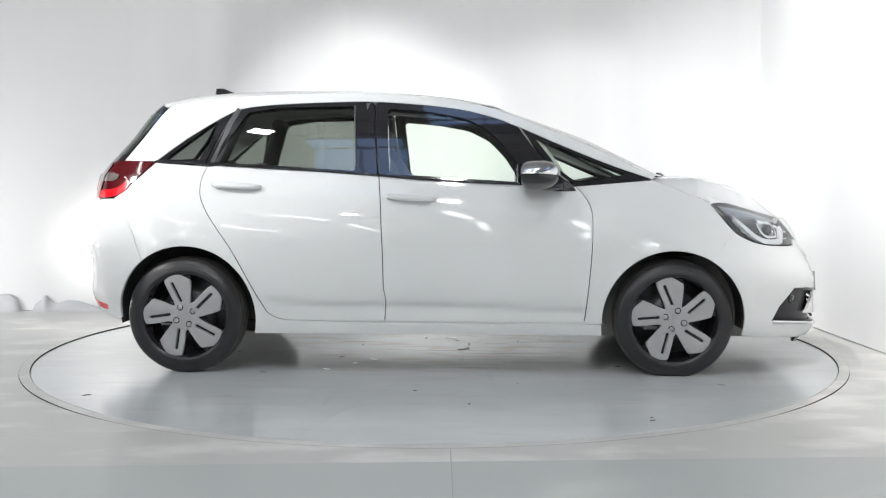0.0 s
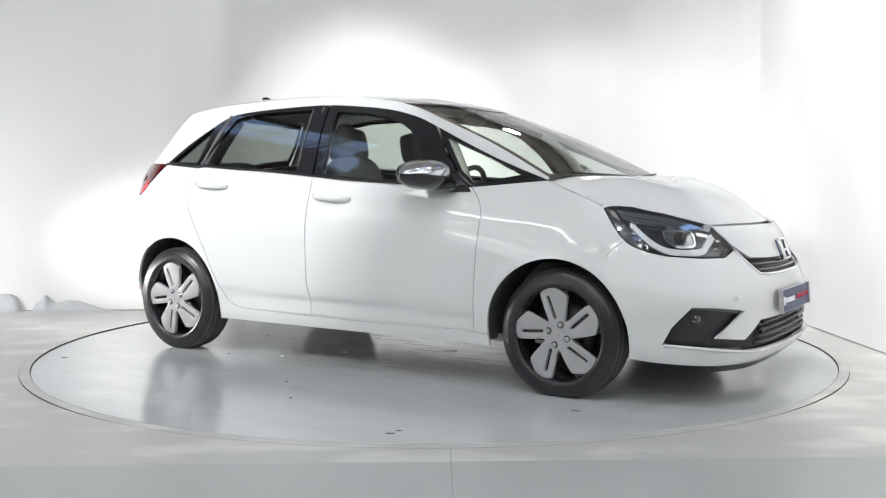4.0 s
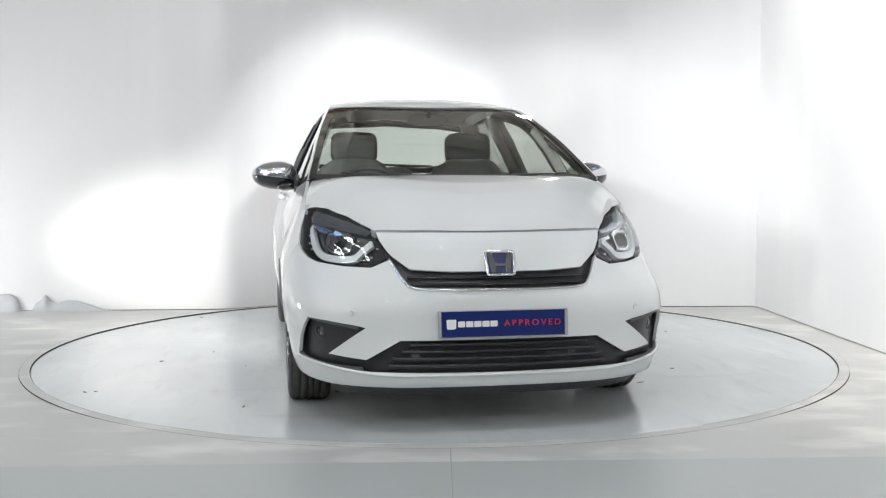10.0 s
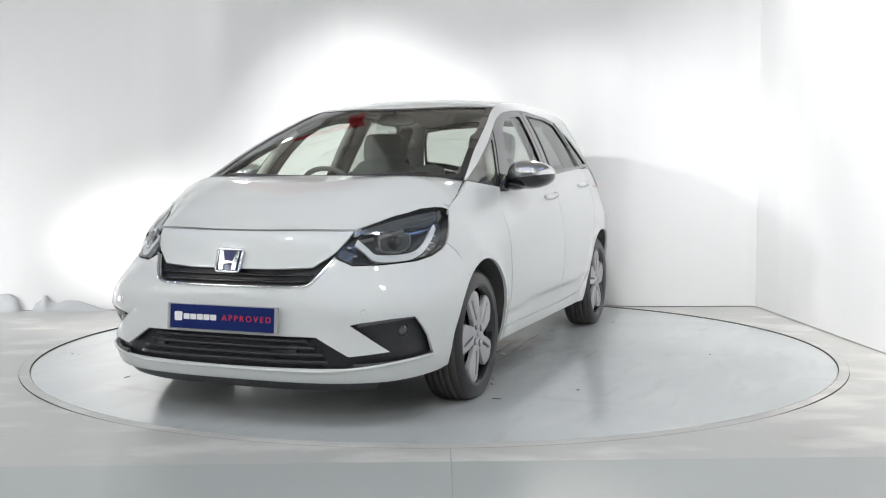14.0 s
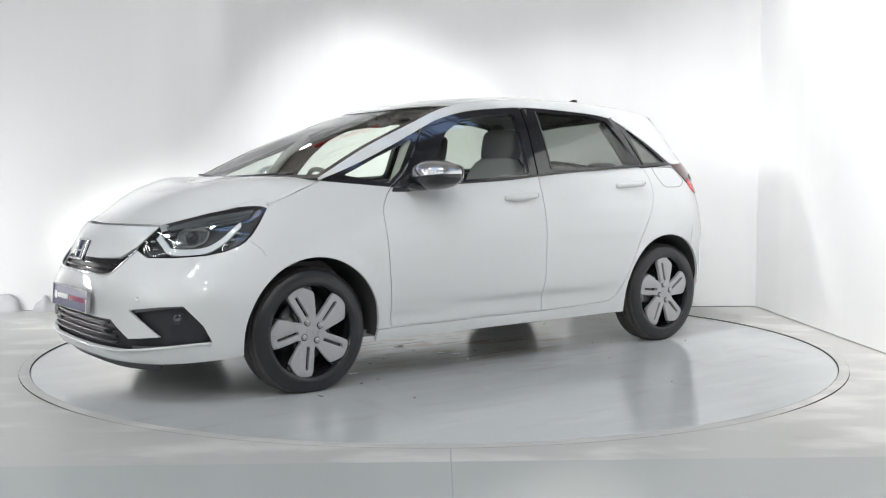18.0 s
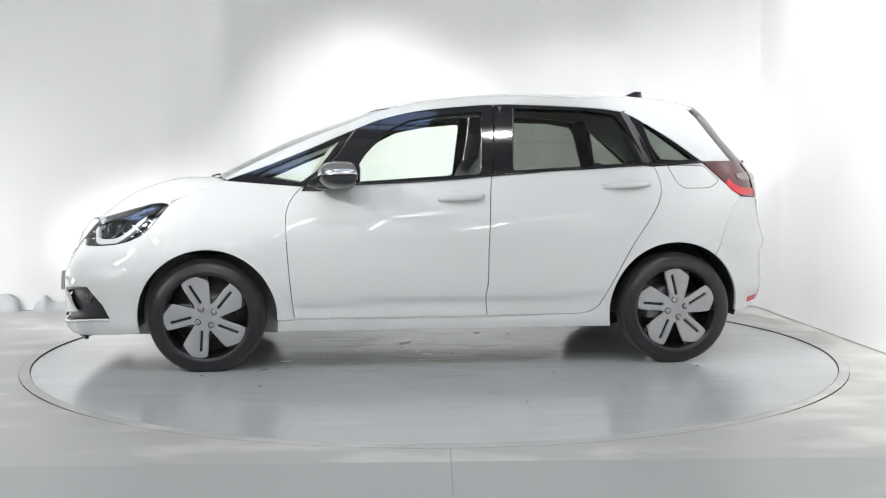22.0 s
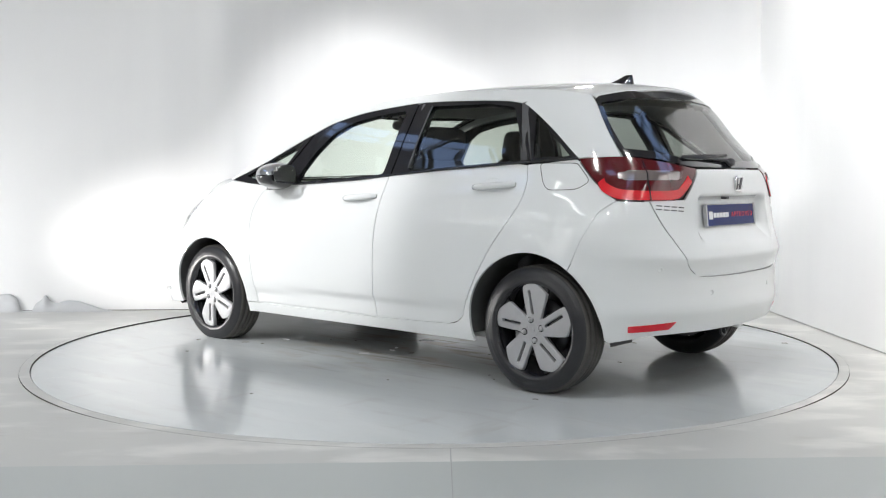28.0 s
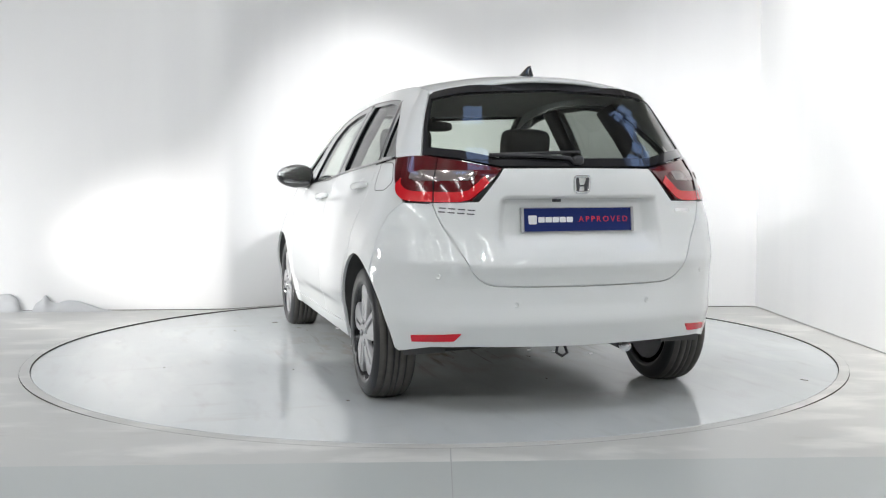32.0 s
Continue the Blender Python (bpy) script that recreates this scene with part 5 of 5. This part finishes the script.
def build_details(car):
    fr, rr = around(1), around(-1)
    # grille bars
    for z, a1 in ((0.272, 0.53), (0.300, 0.51), (0.328, 0.47), (0.356, 0.43)):
        bm = bmesh.new()
        f = around(1, -0.016)
        tube(bm, [f(a, z) for a in np.linspace(-a1, a1, 25)], 0.0075, 6)
        part("grille_bar", bm, PLASTIC, car)
    for z, a1 in ((0.592, 0.42), (0.618, 0.44)):
        bm = bmesh.new()
        f = around(1, -0.014)
        tube(bm, [f(a, z) for a in np.linspace(-a1, a1, 21)], 0.006, 6)
        part("grille_bar", bm, BLACK, car)
    # chrome line under the upper grille
    bm = bmesh.new()
    half = spline([(ang(1, 1.965, 0.437, 0.690), 0.690), (ang(1, 2.03, 0.374, 0.602), 0.602), (ang(1, 2.06, 0.335, 0.578), 0.578), (ang(1, 2.08, 0.20, 0.573), 0.573), (0, 0.572)], 6)
    line = half + [(-a, z) for a, z in half[::-1][1:]]
    tube(bm, [around(1, 0.001)(a, z) for a, z in line], 0.0065, 8)
    part("grille_trim", bm, CHROME, car, "chrome line under the upper grille")
    bm = bmesh.new()
    line = spline([(a, 0.236 + 0.045 * step((abs(a) - 0.45) / 0.6)) for a in np.linspace(-1.02, 1.02, 25)], 2)
    tube(bm, [around(1, 0.002)(a, z) for a, z in line], 0.007, 8)
    part("lip_trim", bm, PAINT, car)
    # radar box behind the lower bars
    bm = bmesh.new()
    box(bm, 2.045, -0.12, 0.285, 2.075, 0.30, 0.315, 0.004)
    part("radar_box", bm, GREYPL, car, smooth=False)
    for y in (0.28, -0.36):
        bm = bmesh.new()
        box(bm, 2.05, y, 0.30, 2.08, y + 0.035, 0.335, 0.004)
        part("radar_bracket", bm, GREYPL, car, smooth=False)
    for s in (1, -1):
        # fog lamp
        c = around(1, -0.036)(s * 0.85, 0.396)
        out = (around(1, 0.05)(s * 0.82, 0.402) - around(1, -0.05)(s * 0.82, 0.402)).normalized()
        m = Matrix.Translation(c) @ out.to_track_quat("Z", "Y").to_matrix().to_4x4()
        fog = new("fog_lamp")
        fog.parent = car
        fog.matrix_basis = m
        bm = bmesh.new()
        lathe(bm, [(0.034, -0.02), (0.032, 0.000), (0.026, 0.003), (0.023, -0.004)], 28, "z")
        part("ring", bm, PLASTIC, fog)
        bm = bmesh.new()
        lathe(bm, [(0.024, -0.004), (0.017, 0.002), (0.010, 0.004), (0.001, 0.005)], 28, "z")
        part("lens", bm, FOGLENS, fog)
        panel("fog_trim", strip(spline([(s * a, z) for a, z in ((0.64, 0.424), (0.72, 0.437), (0.86, 0.452), (0.93, 0.449), (0.985, 0.40), (1.03, 0.292), (0.93, 0.272), (0.78, 0.262), (0.64, 0.258))], 4), 0.016), around(1, -0.004), GREYPL, car, gap=0.03, trim=0)
        # parking sensors
        for end, a, z in ((1, 0.66, 0.482), (-1, 0.72, 0.604), (-1, 0.35, 0.485)):
            f = around(end, 0.0015)
            c, out = f(s * a, z), (around(end, 0.05)(s * a, z) - around(end, -0.05)(s * a, z)).normalized()
            m = Matrix.Translation(c) @ out.to_track_quat("Z", "Y").to_matrix().to_4x4()
            bm = bmesh.new()
            lathe(bm, [(0.0125, -0.004), (0.0125, 0.0005), (0.0105, 0.0012), (0.0098, 0.0), (0.001, 0.0004)], 20, "z")
            bm.transform(m)
            part("parking_sensor", bm, PAINT, car)
        # red reflector in the rear bumper
        refl = [(s * a, z) for a, z in ((0.895, 0.347), (0.615, 0.363), (0.652, 0.329), (0.889, 0.318))]
        panel("reflector", rounded(refl, 0.006), around(-1, 0.003), REDLENS, car, gap=0.03, trim=0, label="red rear reflector")
        # dark seal along the windows
        bm = bmesh.new()
        tube(bm, [Vector((x, s * (half_width(x, z) + 0.003), z + 0.004)) for x, z in BELT], 0.0065, 6)
        part("window_seal", bm, BLACK, car)
        # silver guide lines of the rear door glass
        bm = bmesh.new()
        tube(bm, [Vector((x, s * (half_width(x, z) - 0.001), z)) for x, z in spline([(-0.378, 1.07), (-0.39, 1.24), (-0.402, 1.405)], 4)], 0.0035, 6)
        part("pillar_trim", bm, GREYPL, car)
    flap = rounded([(-1.235, 1.088), (-1.262, 1.03), (-1.286, 0.985), (-1.32, 0.957), (-1.475, 0.960), (-1.535, 1.000), (-1.455, 1.078), (-1.437, 1.085)], 0.03)
    panel("fuel_flap_gap", flap, side(1, 0.0008), DARKGAP, car, holes=[shrink(flap, 0.003)], trim=0, depth=0.002)
    # tailgate: grip ledge, plate hollow, lettering as bars
    bm = bmesh.new()
    box(bm, -1.90, 0.095, 0.913, -1.87, 0.125, 0.926, 0.003)
    part("reversing_camera", bm, PLASTIC, car, smooth=False)
    for k in range(4):
        f = around(-1, 0.002)
        a0 = 0.735 - 0.048 * k
        for z0, z1 in ((0.8925, 0.8875), (0.8765, 0.8715)):
            panel("badge_bar", [(a0, z0 - 0.003 * k), (a0 - 0.036, z0 - 0.002 - 0.003 * k), (a0 - 0.037, z1 - 0.002 - 0.003 * k), (a0 - 0.001, z1 - 0.003 * k)], f, DARKMETAL, car, gap=0.03, trim=0, depth=0.003)
    panel("badge_bar", rounded([(-0.555, 0.880), (-0.668, 0.878), (-0.668, 0.864), (-0.555, 0.866)], 0.004), around(-1, 0.002), CHROME, car, gap=0.03, trim=0, depth=0.003)
    # rear wiper
    bm = bmesh.new()
    f = around(-1, 0.012)
    tube(bm, [f(a, z) for a, z in ((0.02, 1.078), (0.05, 1.10), (0.25, 1.108), (0.50, 1.112))], 0.0085, 8)
    tube(bm, [around(-1, 0.006)(a, z) for a, z in ((-0.03, 1.126), (0.2, 1.120), (0.52, 1.112))], 0.008, 6)
    blob(bm, f(0.0, 1.090), (0.02, 0.026, 0.02))
    part("rear_wiper", bm, PLASTIC, car)
    # roof spoiler lip and fin
    bm = bmesh.new()
    ys = np.linspace(-0.54, 0.54, 23)
    def lip(y, d, dz):
        x = -1.525 + 0.125 * (y / 0.53) ** 2
        return Vector((x - d, y, top(x, y).z + dz))
    rows = [[bm.verts.new(lip(y, d, dz)) for y in ys] for d, dz in ((0.0, -0.001), (0.030, -0.010), (0.034, -0.016), (0.030, -0.024), (-0.02, -0.022))]
    for a, b in zip(rows, rows[1:]):
        for k in range(len(ys) - 1):
            bm.faces.new((a[k], a[k + 1], b[k + 1], b[k]))
    bmesh.ops.recalc_face_normals(bm, faces=bm.faces)
    part("roof_spoiler", bm, PAINT, car)
    bm = bmesh.new()
    rows = []
    for t in np.linspace(0, 1, 9):
        zz = 1.500 + 0.050 * t
        x0, x1 = -1.115 - 0.145 * t ** 0.8, -1.315 + 0.012 * t
        ww = 0.030 * (1 - t) + 0.004
        ring = []
        for k in range(14):
            a = k * math.tau / 14
            ring.append(bm.verts.new(((x0 + x1) / 2 + (x0 - x1) / 2 * math.cos(a), ww * math.sin(a), zz)))
        rows.append(ring)
    for a, b in zip(rows, rows[1:]):
        for k in range(14):
            bm.faces.new((a[k], a[(k + 1) % 14], b[(k + 1) % 14], b[k]))
    bm.faces.new(rows[-1])
    bmesh.ops.recalc_face_normals(bm, faces=bm.faces)
    part("roof_fin", bm, BLACK, car, "glossy black shark-fin aerial")
    # front wipers
    for y0, y1 in ((0.55, -0.02), (0.0, -0.56)):
        bm = bmesh.new()
        pts = [top(1.30 - 0.165 * (y / 0.71) ** 2, y) + Vector((0.01, 0, 0.004)) for y in np.linspace(y0, y1, 9)]
        tube(bm, pts, 0.0055, 6)
        part("wiper", bm, PLASTIC, car)
    # cowl between bonnet and windscreen
    bm = bmesh.new()
    ys = np.linspace(-0.62, 0.62, 25)
    rows = [[bm.verts.new((d + 1.31 - 0.19 * (y / 0.70) ** 2, y, 0.985 - 0.05 * (y / 0.7) ** 2 + dz)) for y in ys] for d, dz in ((-0.02, 0.0), (0.06, 0.0), (0.06, -0.06))]
    for a, b in zip(rows, rows[1:]):
        for k in range(len(ys) - 1):
            bm.faces.new((a[k], a[k + 1], b[k + 1], b[k]))
    part("cowl", bm, PLASTIC, car)


build_details(CAR)


# ---- cabin ----
def build_cabin(car):
    for y in (0.36, -0.36):
        seat = new("front_seat")
        seat.parent = car
        for name, c, r, tilt in (("seat_cushion", (0.10, y, 0.52), (0.26, 0.25, 0.09), 0), ("backrest", (-0.22, y, 0.84), (0.085, 0.235, 0.31), -14), ("headrest", (-0.310, y, 1.205), (0.055, 0.145, 0.095), -10)):
            bm = bmesh.new()
            blob(bm, (0, 0, 0), r, 4.6 if name == "headrest" else 3.4, 24, 14)
            bm.transform(Matrix.Translation(c) @ pose(0, 0, 0, 0, tilt, 0))
            part(name, bm, CLOTH, seat)
        bm = bmesh.new()
        for dy in (-0.06, 0.06):
            tube(bm, [(-0.29, y + dy, 1.10), (-0.31, y + dy, 1.19)], 0.006, 6)
        part("headrest_post", bm, DARKMETAL, seat)
    bench = new("rear_seat")
    bench.parent = car
    for name, c, r, tilt in (("seat_cushion", (-0.78, 0, 0.52), (0.26, 0.62, 0.09), 0), ("backrest", (-1.06, 0, 0.76), (0.08, 0.62, 0.26), -16)):
        bm = bmesh.new()
        blob(bm, (0, 0, 0), r, 4.5, 28, 14)
        bm.transform(Matrix.Translation(c) @ pose(0, 0, 0, 0, tilt, 0))
        part(name, bm, CLOTH, bench)
    for y in (0.40, 0.0, -0.40):
        bm = bmesh.new()
        blob(bm, (0, 0, 0), (0.045, 0.13, 0.06), 3.0, 20, 12)
        bm.transform(Matrix.Translation((-1.13, y, 1.055 if y else 1.035)) @ pose(0, 0, 0, 0, -12, 0))
        part("headrest", bm, CLOTH, bench)
    # dashboard with instrument hood
    bm = bmesh.new()
    ys = np.linspace(-0.70, 0.70, 29)
    prof = [(0.60, 0.55), (0.56, 0.78), (0.60, 0.90), (0.72, 0.955), (0.95, 0.965), (1.12, 0.955)]
    rows = [[bm.verts.new((x - 0.05 * (y / 0.7) ** 2, y, z - 0.02 * (y / 0.7) ** 2)) for y in ys] for x, z in prof]
    for a, b in zip(rows, rows[1:]):
        for k in range(len(ys) - 1):
            bm.faces.new((a[k], a[k + 1], b[k + 1], b[k]))
    part("dashboard", bm, TRIM, car)
    bm = bmesh.new()
    box(bm, 0.60, -0.50, 0.93, 0.72, -0.22, 0.985, 0.02)
    part("instrument_hood", bm, TRIM, car)
    bm = bmesh.new()
    box(bm, 0.585, -0.10, 0.84, 0.605, 0.12, 0.965, 0.006)
    part("centre_screen", bm, BLACK, car)
    wheel = new("steering_wheel")
    wheel.parent = car
    wheel.matrix_basis = Matrix.Translation((0.47, -0.36, 0.915)) @ pose(0, 0, 0, 0, -64, 0)
    bm = bmesh.new()
    tube(bm, [(0.175 * math.cos(a), 0.185 * math.sin(a), 0) for a in [k * math.tau / 40 for k in range(40)]], 0.015, 8, True)
    part("wheel_rim", bm, TRIM, wheel)
    bm = bmesh.new()
    blob(bm, (0, 0, -0.02), (0.07, 0.08, 0.03))
    for a in (0, 180, 270 - 90 + 90):
        tube(bm, [(0, 0, -0.015), (0.17 * math.sin(radians(a)) if a == 270 else 0, 0.18 * math.cos(radians(a)), 0)], 0.014, 8)
    tube(bm, [(0, 0, -0.015), (-0.17, 0, 0)], 0.014, 8)
    part("boss", bm, TRIM, wheel)
    # roof lining, door cards, floor
    lining = [(0.30 - 0.16 * (y / 0.5) ** 2, y) for y in np.linspace(-0.5, 0.5, 11)] + [(x, edge_y(x) - 0.03) for x in np.linspace(0.12, -1.35, 20)] + [(-1.46 + 0.10 * (y / 0.5) ** 2, y) for y in np.linspace(0.49, -0.49, 9)] + [(x, -edge_y(x) + 0.03) for x in np.linspace(-1.35, 0.12, 20)]
    panel("roof_lining", lining, lambda u, v: top(u, v) - Vector((0, 0, 0.035)), LINER, car, gap=0.09, depth=0, trim=0)
    for s in (1, -1):
        panel("door_card", [(0.80, 0.26), (0.80, 0.93), (0.46, 0.965), (-0.27, 1.02), (-1.12, 1.075), (-1.12, 0.9), (-0.85, 0.4), (-0.80, 0.26)], side(s, -0.075), TRIM, car, gap=0.08, depth=0.02, trim=0)
        panel("boot_trim", [(-1.14, 0.80), (-1.14, 1.08), (-1.42, 1.09), (-1.60, 1.05), (-1.60, 0.80)], side(s, -0.05), TRIM, car, gap=0.08, depth=0.02, trim=0)
        bm = bmesh.new()
        tube(bm, [Vector((x, s * (half_width(x, z) - 0.05), z)) for x, z in ((-0.30, 1.02), (-0.325, 1.2), (-0.33, 1.40))], 0.042, 10)
        part("door_pillar_trim", bm, TRIM, car)
        bm = bmesh.new()
        tube(bm, [Vector((x, s * (half_width(x, z) - 0.04), z)) for x, z in ((0.72, 0.98), (0.60, 1.16), (0.47, 1.28))], 0.026, 10)
        part("front_pillar_trim", bm, LINER, car)
        bm = bmesh.new()
        tube(bm, [Vector((x, s * (half_width(x, z) - 0.055), z)) for x, z in ((-1.14, 1.08), (-1.08, 1.24), (-1.03, 1.37))], 0.05, 10)
        part("rear_pillar_trim", bm, TRIM, car)
    bm = bmesh.new()
    blob(bm, (0.33, 0.0, 1.345), (0.018, 0.115, 0.033), 3.0)
    tube(bm, [(0.34, 0, 1.36), (0.38, 0, 1.40)], 0.012, 8)
    part("inner_mirror", bm, TRIM, car)
    bm = bmesh.new()
    box(bm, -1.78, -0.55, 0.80, -1.12, 0.55, 0.83)
    part("boot_floor", bm, TRIM, car, smooth=False)


build_cabin(CAR)


# ---- movement ----
TURN = [(0, -3.07), (0.5, -6.3), (1, -9.8), (1.5, -13.58), (2.5, -21.43), (3.5, -29.24), (5.5, -44.93), (8, -64.43), (10, -80.04), (12, -95.73), (14.5, -115.32), (16.5, -131.02), (18, -142.75), (19.5, -154.6), (21, -166.6), (22, -174.55), (23.5, -186.41), (25.5, -202.14), (27.5, -218.0), (29, -229.9), (30.5, -241.78), (32, -253.67)]


def motions():
    turn = curve(TURN)
    rows_disc, rows_car = [], []
    for k in range(65):
        t = k * 0.5
        m = pose(0, 0, 0, 0, 0, turn(t))
        rows_disc.append((t, m))
        rows_car.append((t, m @ pose(0.0085, -0.0994, 0.002)))
    walk(TURNTABLE, rows_disc)
    walk(CAR, rows_car)


motions()
